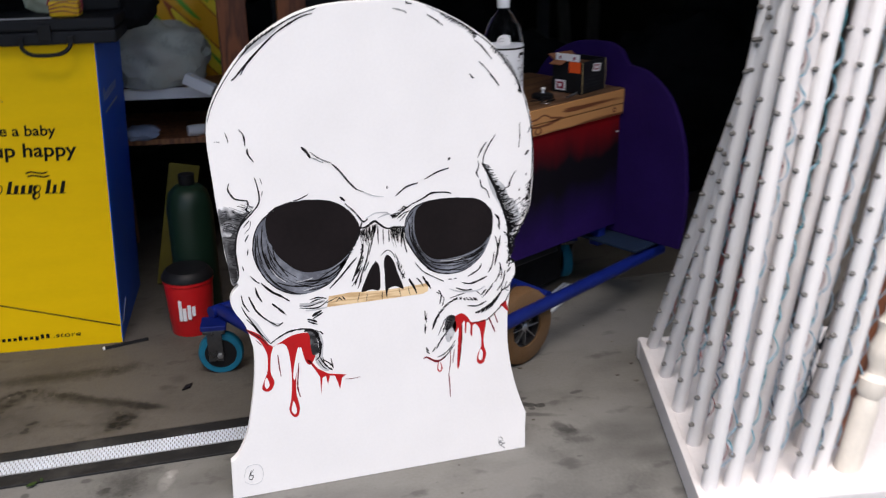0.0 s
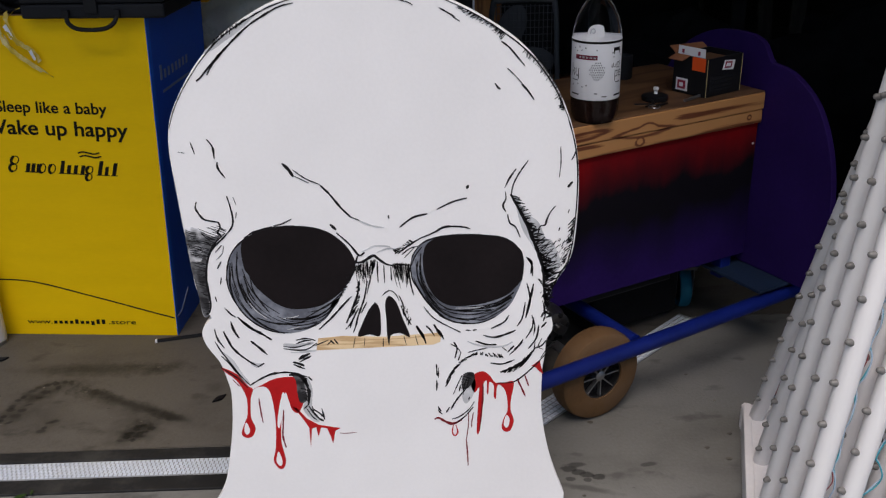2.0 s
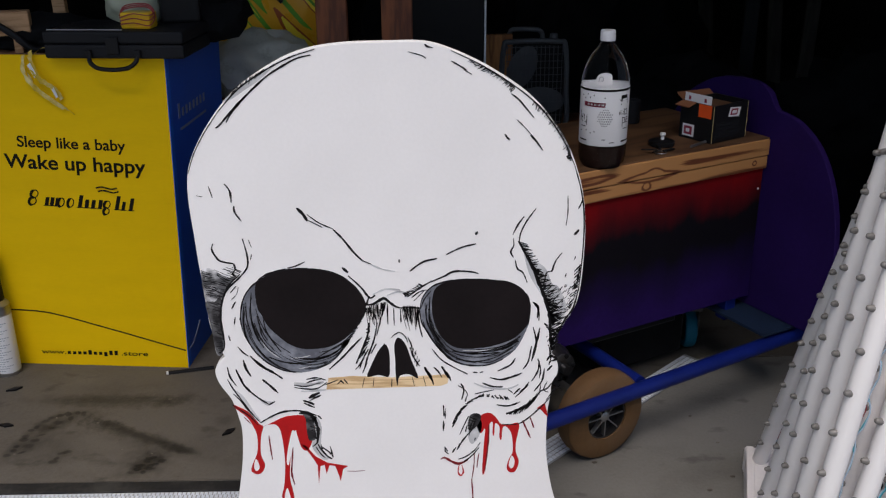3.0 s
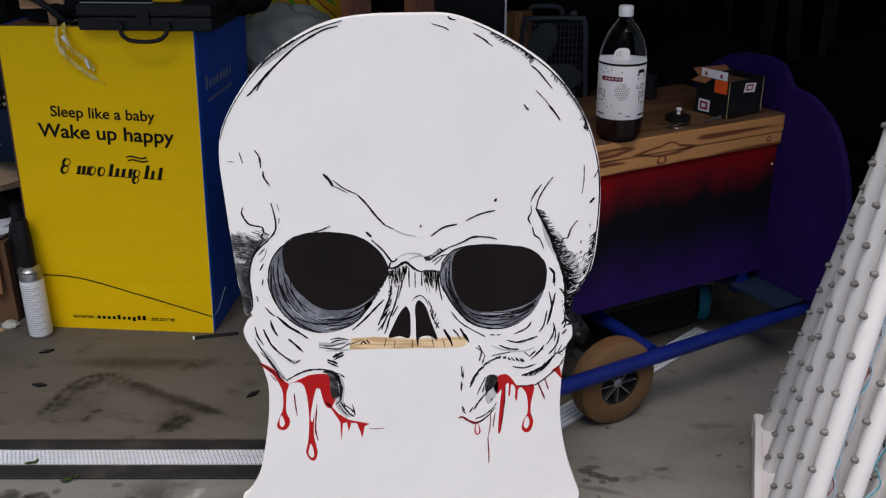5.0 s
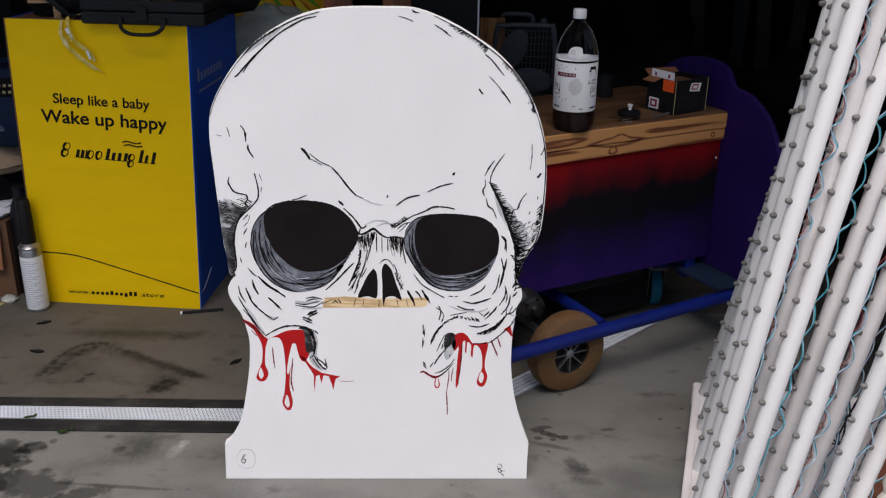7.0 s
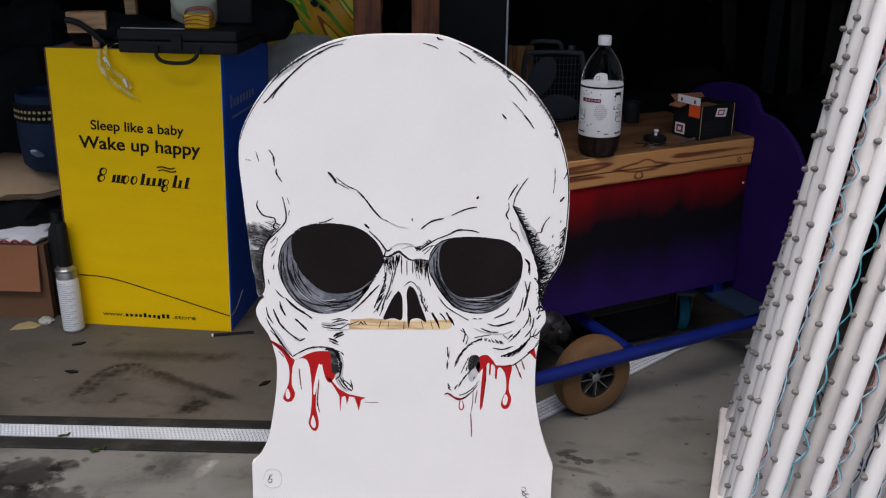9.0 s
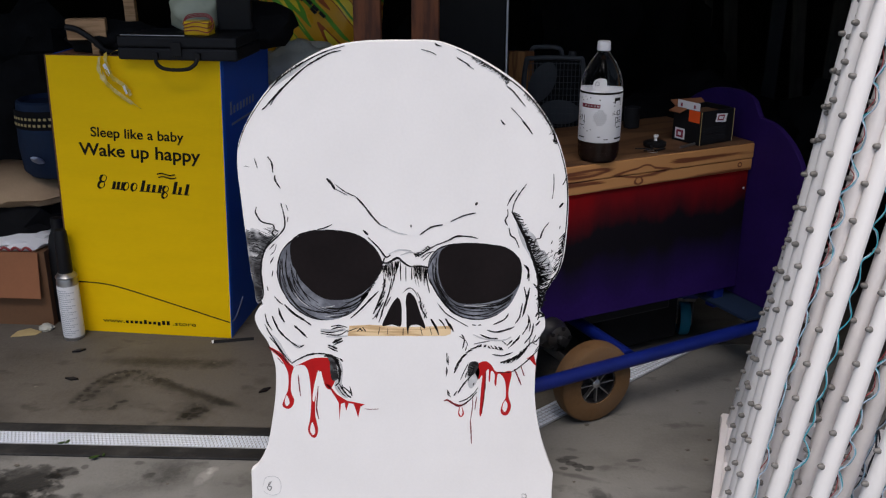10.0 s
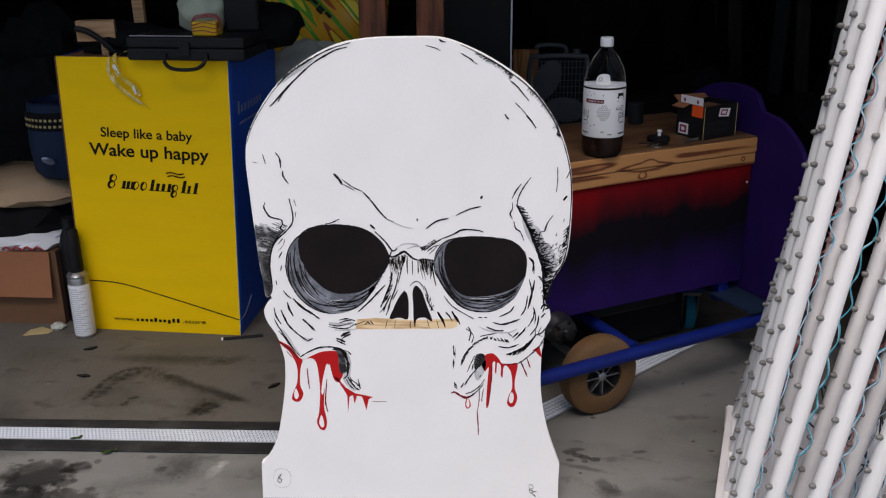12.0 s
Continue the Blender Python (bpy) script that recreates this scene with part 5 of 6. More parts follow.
bm = bmesh.new()
for k in range(16):
    for z in (0.180, 0.200):
        a = radians(-150 + k * 8 + (2 if z > 0.19 else 0))
        bmesh.ops.create_cube(bm, size=1, matrix=Matrix.Translation((0.1138 * math.cos(a), 0.1138 * math.sin(a), z)) @ Matrix.Rotation(a, 4, "Z") @ Matrix.Diagonal((0.0012, 0.0085, 0.008, 1)))
part("print_row", bm, SCRAP, nav, "yellowed lettering bars")
part("clip", lathe([(0, 0), (0.016, 0.004), (0.02, 0.03), (0.012, 0.055), (0, 0.06)], 14), PRINTPALE, nav, "pale plastic buckle", True, m=pose(-0.02, -0.107, 0.06, 62) @ Matrix.Diagonal((0.9, 0.35, 1.2, 1)))
tagged(part("brown_jug", lump((0.2, 0.2, 0.22), 13, 0.06, 3, 1.2), KRAFTDARK, smooth=True, m=pose(-0.90, 2.98, 0.475)), "rounded brown pot among dark clutter", "pot")
# invented black heaps that fill the background with darkness
tagged(part("dark_tarp", lump((0.9, 0.5, 1.0), 17, 0.3, 4), CLOTHBLACK, smooth=True, m=pose(-0.95, 3.75, 0.0)), "unseen black heap added to darken the back of the garage", "tarpaulin")
tagged(part("dark_tarp", lump((0.7, 0.5, 0.9), 19, 0.3, 4), CLOTHBLACK, smooth=True, m=pose(-0.25, 3.85, 0.0)), "unseen black heap added to darken the back of the garage", "tarpaulin")

# ---- on the floor ----
st = thing("floor_stick", pose(0.055, 2.690, 0.0, 0, 0, 12), "short black stick with a pale cut end on the slab", "stick")
part("shaft", tube([(-0.060, 0, 0.006), (0.066, 0, 0.006)], 0.006, 8), BLACKPL, st)
part("cut_end", tube([(-0.066, 0, 0.006), (-0.0602, 0, 0.006)], 0.0058, 8), LABELW, st)
tagged(part("paper_scrap", patch([(-0.045, -0.03), (0.03, -0.012), (0.04, 0.012), (-0.01, 0.038), (-0.04, 0.015)], 0.001, 0.005), SCRAP, m=pose(-0.625, 2.735, 0, 0, 0, 0)), "torn yellowed paper scrap on the slab", "scrap")
for x, y, a, s in ((-0.247, 2.062, 20, 0.45), (-0.233, 2.068, 80, 0.45), (-0.138, 1.996, 30, 0.6), (-0.118, 2.008, 100, 0.35)):
    tagged(part("leaf", patch([(q.x * s, q.y * s) for q in spline([(-0.022, 0, 0), (-0.006, 0.010, 0), (0.022, 0.002, 0), (0.004, -0.009, 0)], 4, True)], 0.0075, 0.0095), LEAF, m=pose(x, y, 0, 0, 0, a)), "small green leaf on the threshold", "leaf", "leaves")
tagged(part("paper_fluff", lump((0.045, 0.04, 0.025), 33, 0.3), FILM, smooth=True, m=pose(-0.576, 2.765, 0.002)), "small crumpled pale tissue on the slab", "tissue")
for x, y, a in ((-0.410, 2.606, 20), (-0.36, 2.42, -15), (0.22, 2.36, 40)):
    tagged(part("dark_chip", patch([(-0.020, -0.004), (0.004, -0.009), (0.022, 0.002), (0.002, 0.008)], 0.002, 0.007), BLACKPL, m=pose(x, y, 0.002, 0, 0, a)), "small dark chip of debris on the slab", "debris", "debris chips")
rnd = random.Random(12)
bm = bmesh.new()
for k in range(90):
    x, y, s = rnd.uniform(-0.9, 1.5), rnd.uniform(1.4, 2.7), rnd.uniform(0.0015, 0.006)
    bmesh.ops.create_icosphere(bm, subdivisions=1, radius=s, matrix=Matrix.Translation((x, y, s * 0.3)) @ Matrix.Diagonal((1.5, 1, 0.5, 1)))
tagged(part("floor_grit", bm, STAIN), "dark crumbs and grit on the slab", "grit", kind="stuff")

# ---- behind the box: shelf, tank, bucket ----
shelf = thing("low_shelf", pose(0.30, 3.16, 0.0, 0, 0, -9), "dark wooden shelf with a white front edge", "shelf")
part("top", box(-0.32, 0.42, 0, 0.45, 0.655, 0.675), STUD, shelf)
part("white_edge", box(-0.32, 0.16, -0.012, -0.001, 0.640, 0.676, 0.002), LABELW, shelf, "white edge strip")
for x, y in ((-0.30, 0.03), (0.40, 0.03), (-0.30, 0.42), (0.40, 0.42)):
    part("leg", box(x - 0.02, x + 0.02, y - 0.02, y + 0.02, 0, 0.655, 0.003), STUD, shelf)
part("lower_board", box(-0.31, 0.41, 0.02, 0.44, 0.482, 0.50), STUD, shelf)
film = thing("seed_sack", pose(0.30, 3.26, 0.676), "plump sack of milky film printed green and yellow", "sack")
part("body", lump((0.34, 0.20, 0.24), 21, 0.22, 4, 2.2), FILM, film, "milky crumpled film", True, m=pose(-0.06, -0.05, 0))
bm = bmesh.new()
bmesh.ops.create_grid(bm, x_segments=18, y_segments=22, size=0.5)
bmesh.ops.solidify(bm, geom=bm.faces[:], thickness=0.02)
for v in bm.verts:
    x, y = v.co.x * 2, v.co.y * 2
    puff = max(0.0, (1 - x * x) * (1 - y ** 4)) ** 0.5
    crease = 0.016 * noise.fractal(Vector((x * 3, y * 3, 4.2)), 1.0, 2.0, 3)
    v.co = Vector((v.co.x * 0.44, (0.075 * puff + crease) * (1 if v.co.z > -0.005 else -1), v.co.y * 0.56))
part("printed_bag", bm, BAGPRINT, film, "glossy green and yellow striped film", True, m=pose(-0.02, 0.11, 0.27, 0, 6, -4))
bm = bmesh.new()
for k in range(5):
    for j in range(1 + k % 2):
        box(-0.010 + 0.012 * j, -0.002 + 0.012 * j, -0.012, 0.012, -0.014 + 0.031 * k, 0.010 + 0.031 * k, 0, bm)
part("print_row", bm, BLACKPL, film, "row of slanted black print bars", m=pose(-0.09, 0.032, 0.37, 0, 135, -4))
tagged(part("white_carton", box(-0.05, 0.05, -0.02, 0.02, 0, 0.035, 0.003), LABELW, m=pose(0.355, 3.10, 0.676, 0, 25, -20)), "small white carton on the shelf edge", "carton")
tagged(part("white_tube", lathe([(0, 0), (0.018, 0), (0.02, 0.03), (0.018, 0.075), (0, 0.078)], 14), LABELW, smooth=True, m=pose(0.31, 3.20, 0.519, 0, 90, 10)), "small white tube on the lower shelf", "tube")
tagged(part("blue_rag", lump((0.12, 0.1, 0.05), 27, 0.3), PRINTPALE, smooth=True, m=pose(0.16, 3.22, 0.50)), "pale blue rag on the lower shelf", "rag")
tagged(part("yellow_board", box(-0.05, 0.05, -0.006, 0.006, 0, 0.42, 0.002), OLIVE, m=pose(0.20, 3.14, 0.0, -8, 12, 0)), "dull olive yellow board leaning against the shelf", "board")
tagged(part("red_cup", lathe([(0, 0), (0.018, 0), (0.026, 0.07), (0.024, 0.07), (0.017, 0.004), (0, 0.004)], 18), REDPL, smooth=True, m=pose(0.40, 3.18, 0.501)), "small red plastic cup on the lower shelf", "cup")
tank = thing("green_tank", pose(0.285, 2.87, 0.0), "dark green metal gas tank on the slab", "tank")
part("body", lathe([(0, 0), (0.062, 0), (0.070, 0.02), (0.070, 0.36), (0.060, 0.405), (0.04, 0.425), (0.02, 0.430), (0, 0.431)]), GREENPL, tank, "", True)
part("collar", lathe([(0.02, 0.429), (0.024, 0.435), (0.024, 0.462), (0, 0.464)]), BLACKPL, tank, "", True)
bucket = thing("red_bucket", pose(0.255, 2.745, 0.0), "small red plastic bucket with black lid and white mark", "bucket")
bm = lathe([(0, 0), (0.060, 0), (0.063, 0.004), (0.073, 0.165), (0.076, 0.168), (0.076, 0.178), (0.070, 0.178)])
part("body", bm, REDPL, bucket, "", True)
part("lid", lathe([(0.0, 0.206), (0.062, 0.206), (0.068, 0.200), (0.078, 0.184), (0.078, 0.179)]), BLACKPL, bucket, "black lid", True)
bm = bmesh.new()
for k, (a, z0, z1) in enumerate(((4.25, 0.06, 0.125), (4.42, 0.06, 0.10), (4.62, 0.065, 0.11), (4.80, 0.075, 0.105))):
    r = 0.0695
    bmesh.ops.create_cube(bm, size=1, matrix=Matrix.Translation((r * math.cos(a), r * math.sin(a), (z0 + z1) / 2)) @ Matrix.Rotation(a, 4, "Z") @ Matrix.Diagonal((0.006, 0.010, z1 - z0, 1)))
part("white_mark", bm, LABELW, bucket, "white printed mark")

# ---- cart with the purple bench ----
cart = thing("bench_cart", pose(1.624, 2.612, 0.0, 0, 0, CARTTURN), "purple painted bench with pine top on a blue steel wheeled frame", "bench cart")
part("worktop", box(-1.12, -0.004, 0.0, 0.40, 0.636, 0.679, 0.003), BENCHWOOD, cart, "thick knotty pine top")
part("top_skin", box(-1.118, -0.005, 0.003, 0.398, 0.6792, 0.6825, 0.001), BENCHTOP, cart, "worn pine surface")
part("edge_batten", box(-1.12, -0.004, 0.003, 0.045, 0.600, 0.6345, 0.003), BENCHWOOD, cart, "pine edge batten")
part("front_board", box(-1.10, -0.006, 0.012, 0.030, 0.235, 0.599, 0.002), BENCHPAINT, cart, "purple board sprayed black and red at the top")
part("back_board", box(-1.10, -0.006, 0.37, 0.388, 0.235, 0.602, 0.002), PURPLE, cart)
part("left_board", box(-1.12, -1.102, 0.03, 0.37, 0.235, 0.602, 0.002), PURPLE, cart)
shape = spline([(-0.225, 0.205), (-0.24, 0.34), (-0.222, 0.53), (-0.165, 0.665), (-0.08, 0.735), (-0.005, 0.752)], 5) + spline([(0.005, 0.762), (0.035, 0.80), (0.10, 0.815), (0.22, 0.800), (0.33, 0.73), (0.40, 0.60), (0.43, 0.40), (0.43, 0.205)], 5)
part("end_board", slab(shape, -0.009, 0.009, 0.002), PURPLE, cart, "purple scroll-cut end board", m=pose(0.009, 0, 0, 0, 0, 90))
part("screw_head", lathe([(0.0035, 0), (0.0035, 0.001), (0, 0.002)], 8), LABELW, cart, m=pose(-0.018, 0.0115, 0.545, 90))
FR = 0.019
for a, b in (((-1.24, -0.181, 0.167), (0.06, -0.125, 0.167)), ((-1.24, 0.47, 0.167), (0.06, 0.47, 0.167))):
    part("long_rail", tube([a, b], FR, 12), STEELBLUE, cart, "blue painted steel tube", True)
for u in (-1.215, -0.50, 0.04):
    part("cross_rail", tube([(u, -0.13, 0.170), (u, 0.47, 0.170)], FR * 0.95, 12), STEELBLUE, cart, "", True)
for u, v in ((-0.95, 0.02), (-0.95, 0.38), (-0.06, 0.02), (-0.06, 0.38)):
    part("upright", box(u - 0.018, u + 0.018, v - 0.0, v + 0.036, 0.172, 0.30, 0.003), STEELBLUE, cart)
part("deck_plate", box(-0.10, 0.03, -0.14, 0.44, 0.196, 0.204, 0.001), NAVY, cart)


def drive_wheel(u, v):
    w = part("wheel", lathe([(0.056, -0.030), (0.100, -0.030), (0.108, -0.025), (0.112, -0.012), (0.112, 0.012), (0.108, 0.025), (0.100, 0.030), (0.056, 0.030), (0.056, -0.030)], 40), TYRE, cart, "tan solid rubber tyre", True, m=pose(u, v, 0.112, 90))
    part("hub_rim", lathe([(0.0525, -0.026), (0.0555, -0.026), (0.0555, 0.026), (0.0525, 0.026), (0.0525, -0.026)], 32), DARKSTEEL, w, "", True)
    part("hub_disc", lathe([(0, -0.004), (0.0524, -0.004), (0.0524, 0.004), (0, 0.004)], 24), BLACKPL, w)
    for k in range(8):
        a = k * math.pi / 4
        part("spoke", box(0.012, 0.0526, -0.0016, 0.0016, 0.012, 0.024, 0.0006), STEEL, w, m=pose(0, 0, 0, 0, 0, math.degrees(a)))
    part("axle_cap", lathe([(0.013, 0.0), (0.013, 0.022), (0.008, 0.026), (0, 0.027)], 16), STEEL, w, "", True)
    return w


drive_wheel(-0.605, -0.115)
drive_wheel(-0.605, 0.42)
part("axle", tube([(-0.605, -0.08, 0.112), (-0.605, 0.39, 0.112)], 0.011, 10), STEEL, cart, "", True)
mot = part("drive_motor", lathe([(0, 0), (0.040, 0), (0.044, 0.006), (0.044, 0.10), (0.036, 0.11), (0.036, 0.13), (0.012, 0.134), (0.012, 0.15), (0, 0.15)], 22), DARKSTEEL, cart, "round dark steel drive motor", True, m=pose(-0.665, 0.09, 0.215, 90))
for k in range(5):
    a = k * 1.2566
    part("bolt", lathe([(0.006, 0.11), (0.006, 0.122), (0, 0.123)], 8), BLACKPL, mot, m=pose(0.030 * math.cos(a), 0.030 * math.sin(a), 0.012))
# skirt, block and box are added to make the under-bench dark
part("rear_skirt", box(-1.10, 0.02, 0.490, 0.502, 0.015, 0.26, 0.002), BLACKPL, cart, "black board added behind to keep the under-bench dark")
part("battery_case", box(-0.48, -0.16, 0.12, 0.34, 0.150, 0.30, 0.006), BLACKPL, cart, "black block added to darken the space under the bench")
part("cable_box", box(-0.40, -0.10, 0.15, 0.46, 0.03, 0.24, 0.008), CLOTHBLACK, cart, "black box added to cover the bright floor under the deck")
part("motor_bracket", box(-0.76, -0.60, 0.092, 0.12, 0.12, 0.29, 0.004), BLACKPL, cart)


def caster(u, v, turn):
    c = part("caster", box(-0.03, 0.03, -0.03, 0.03, 0.128, 0.140, 0.002), DARKSTEEL, cart, "swivel caster with teal wheel", m=pose(u, v, 0, 0, 0, turn))
    part("fork", box(-0.020, 0.020, -0.026, -0.022, 0.045, 0.128, 0.001), DARKSTEEL, c)
    part("fork", box(-0.020, 0.020, 0.022, 0.026, 0.045, 0.128, 0.001), DARKSTEEL, c)
    part("tread", lathe([(0.044, -0.016), (0.058, -0.016), (0.062, -0.010), (0.062, 0.010), (0.058, 0.016), (0.044, 0.016), (0.044, -0.016)], 30), TEALWHEEL, c, "teal rubber tread", True, m=pose(0.012, 0, 0.062, 90))
    part("core", lathe([(0, -0.013), (0.044, -0.013), (0.044, 0.013), (0, 0.013)], 24), BLACKPL, c, "black wheel core", m=pose(0.012, 0, 0.062, 90))
    part("nut", lathe([(0.009, 0.0), (0.009, 0.03), (0, 0.032)], 6), STEEL, c, m=pose(0.012, 0, 0.062, 90))
    part("mount", box(-0.035, 0.035, -0.035, 0.035, 0.1405, 0.156, 0.003), STEELBLUE, c)


caster(-1.25, 0.44, -35)
caster(-1.22, -0.16, 20)
caster(-0.03, 0.20, 60)
caster(-0.08, 0.42, 30)

# ---- on the bench ----
def on_bench(u, v, turn=0):
    return pose(1.624, 2.612, 0, 0, 0, CARTTURN) @ pose(u, v, 0.6826, 0, 0, turn)


bottle = thing("soda_bottle", pose(1.142, 2.400, 0.6826, 0, 0, -4), "clear plastic soda bottle with white label, nearly empty", "bottle")
bm = lathe([(0.0, 0.006), (0.030, 0.004), (0.044, 0.0), (0.052, 0.012), (0.0545, 0.03), (0.0545, 0.185), (0.053, 0.205), (0.046, 0.232), (0.034, 0.256), (0.020, 0.274), (0.0135, 0.284), (0.0135, 0.296)], 36)
part("shell", bm, CLEAR, bottle, "clear plastic shell", True).visible_shadow = False
part("soda", lathe([(0, 0.008), (0.030, 0.006), (0.044, 0.003), (0.0505, 0.013), (0.053, 0.03), (0.053, 0.062), (0, 0.0625)], 32), COLA, bottle, "dark brown soda", True)
lab = part("label", lathe([(0.0548, 0.056), (0.0552, 0.057), (0.0552, 0.186), (0.0548, 0.187)], 48), LABELW, bottle, "white wrap label with dark red band", True)
part("label_backing", lathe([(0.0538, 0.066), (0.0538, 0.184)], 36), LABELW, bottle, "", True)
part("tag", slab([(q.x, q.y) for q in spline([(-0.018, 0.190, 0), (0.012, 0.190, 0), (0.014, 0.205, 0), (0.011, 0.214, 0), (-0.004, 0.216, 0), (-0.017, 0.209, 0)], 4, True)], -0.0405, -0.0395), LABELW, bottle, "white sticker", m=pose(0, 0, 0, -3, 0, -8))
part("tag_mark", tube(spline([(-0.014, -0.0412, 0.197), (-0.012, -0.0412, 0.206), (-0.006, -0.0412, 0.207), (-0.005, -0.0412, 0.199), (-0.010, -0.0412, 0.199)], 4), 0.0010, 5), FAINTPRINT, bottle, m=pose(0, 0, 0, -3, 0, -8))
part("cap", lathe([(0.0, 0.286), (0.0165, 0.286), (0.0170, 0.288), (0.0170, 0.305), (0.0155, 0.309), (0, 0.3095)], 26), LABELW, bottle, "white screw cap", True)


def on_label(a0, a1, z0, z1, material, name="label_print"):
    bm = bmesh.new()
    n = max(2, int(abs(a1 - a0) / 6) + 1)
    ring = [[bm.verts.new((0.0556 * math.cos(radians(a0 + (a1 - a0) * i / n - 90)), 0.0556 * math.sin(radians(a0 + (a1 - a0) * i / n - 90)), z)) for i in range(n + 1)] for z in (z0, z1)]
    for i in range(n):
        bm.faces.new((ring[0][i], ring[0][i + 1], ring[1][i + 1], ring[1][i]))
    bmesh.ops.solidify(bm, geom=bm.faces[:], thickness=-0.0003)
    return part(name, bm, material, lab)


on_label(-85, 85, 0.181, 0.186, PRINT)
on_label(-60, -5, 0.146, 0.156, LABELRED, "red_band")
for a in range(-50, -10, 9):
    on_label(a, a + 6, 0.149, 0.153, LABELW)
on_label(38, 56, 0.164, 0.172, PRINT, "logo_shape")
on_label(34, 38, 0.158, 0.172, PRINT, "logo_shape")
on_label(54, 57, 0.158, 0.166, PRINT, "logo_shape")
for a, w, z0, z1 in ((-74, 2, 0.108, 0.134), (-70, 5, 0.116, 0.119), (-66, 2, 0.108, 0.114), (-66, 2, 0.120, 0.126), (-60, 2, 0.112, 0.126), (-56, 4, 0.108, 0.111), (-51, 2, 0.102, 0.126), (30, 2, 0.128, 0.134), (34, 1.5, 0.128, 0.138), (37, 3, 0.128, 0.130), (42, 1.5, 0.128, 0.136), (46, 2, 0.126, 0.140), (50, 5, 0.126, 0.128), (50, 5, 0.137, 0.139), (56, 2, 0.126, 0.140), (40, 2, 0.098, 0.122), (43, 5, 0.107, 0.109), (43, 5, 0.119, 0.121), (48, 2, 0.107, 0.121), (54, 2, 0.107, 0.121), (57, 6, 0.107, 0.109), (57, 6, 0.113, 0.115), (57, 6, 0.119, 0.121), (-70, 18, 0.098, 0.100), (44, 18, 0.094, 0.096), (-74, 26, 0.066, 0.069), (8, 12, 0.064, 0.066), (40, 30, 0.064, 0.068), (-10, 8, 0.071, 0.073)):
    on_label(a, a + w, z0, z1, PRINT)
for i in range(7):
    for j in range(8):
        if (i - 3) ** 2 + (j - 3.5) ** 2 < 15:
            on_label(-22 + i * 5 + 2.5 * (j % 2), -19.6 + i * 5 + 2.5 * (j % 2), 0.102 + j * 0.0052, 0.1048 + j * 0.0052, GREYFAN, "print_dot")
for a, z in ((-66, 0.168), (-50, 0.172), (-44, 0.165), (-34, 0.170), (-58, 0.162), (-70, 0.086), (-52, 0.090), (-40, 0.084), (-30, 0.088), (30, 0.160), (34, 0.150), (58, 0.152), (-8, 0.166)):
    on_label(a, a + 2.6, z, z + 0.0028, PRINT, "print_dot")

ammo = thing("parts_box", on_bench(-0.186, 0.026, 6) @ Matrix.Scale(0.96, 4), "small open black cardboard box with red marks on the bench", "box")
part("front_panel", box(0, 0.135, 0, 0.003, 0.001, 0.100), BLACKPL, ammo)
part("back_panel", box(0, 0.135, 0.107, 0.110, 0.001, 0.100), BLACKPL, ammo)
part("left_panel", box(-0.0002, 0.003, 0.0032, 0.1068, 0.001, 0.100), BLACKPL, ammo)
part("right_panel", box(0.132, 0.1352, 0.0032, 0.1068, 0.001, 0.100), BLACKPL, ammo)
part("flap", box(-0.030, 0, 0.056, 0.10, -0.0015, 0.0015), KRAFT, ammo, "brown inside of the open flap", m=pose(0, 0.004, 0.100, 0, -16, 0))
part("flap", box(0, 0.128, 0, 0.026, -0.0015, 0.0015), KRAFT, ammo, "brown inside of the open flap", m=pose(0.002, 0.108, 0.1012, 34, 3))
part("filler", box(0.004, 0.131, 0.004, 0.106, 0.002, 0.085), KRAFTDARK, ammo)
part("white_leaflet", box(0.0042, 0.0056, 0.014, 0.102, 0.086, 0.122), LABELW, ammo, "white leaflet standing in the box")
for y in (0.030, 0.082):
    part("leaflet_mark", box(0.0034, 0.0041, y, y + 0.007, 0.104, 0.114), LABELRED, ammo)
part("orange_sticker", box(-0.0022, -0.001, 0.006, 0.048, 0.066, 0.100), ORANGE, ammo, "orange sticker")
part("white_mark", slab([(0.058, 0.066), (0.100, 0.062), (0.106, 0.086), (0.064, 0.090)], -0.0014, -0.0002), LABELW, ammo)
part("red_mark", slab([(0.064, 0.070), (0.090, 0.068), (0.094, 0.084), (0.068, 0.086)], -0.0024, -0.0015), LABELRED, ammo)
part("white_mark", slab([(0.0685, 0.0735), (0.0855, 0.0722), (0.088, 0.0805), (0.071, 0.082)], -0.0032, -0.0025), LABELW, ammo)
for z in (0.012, 0.022, 0.034, 0.044):
    part("print_bar", box(0.012, 0.104, -0.0012, -0.0002, z, z + 0.008), BLACKCASE, ammo)
part("white_mark", box(-0.0016, -0.0004, 0.060, 0.098, 0.008, 0.040, 0.0003), LABELW, ammo)
part("red_mark", box(-0.0026, -0.0017, 0.066, 0.092, 0.013, 0.035), LABELRED, ammo)
part("white_mark", box(-0.0034, -0.0027, 0.073, 0.085, 0.019, 0.029), LABELW, ammo)
for x in (0.0, 0.135):
    part("worn_edge", tube([(x, -0.0004, 0.002), (x, -0.0004, 0.099)], 0.0009, 5), SCRAP, ammo)

tagged(part("metal_cup", lathe([(0, 0), (0.022, 0), (0.024, 0.004), (0.024, 0.062), (0.022, 0.062), (0.021, 0.006), (0, 0.006)], 22), BLACKCASE, smooth=True, m=pose(1.298, 2.794, 0.6826)), "small dull dark metal cup on the bench", "cup")
keys = thing("key_bunch", on_bench(-0.345, 0.030), "bunch of dark keys on the bench", "keys")
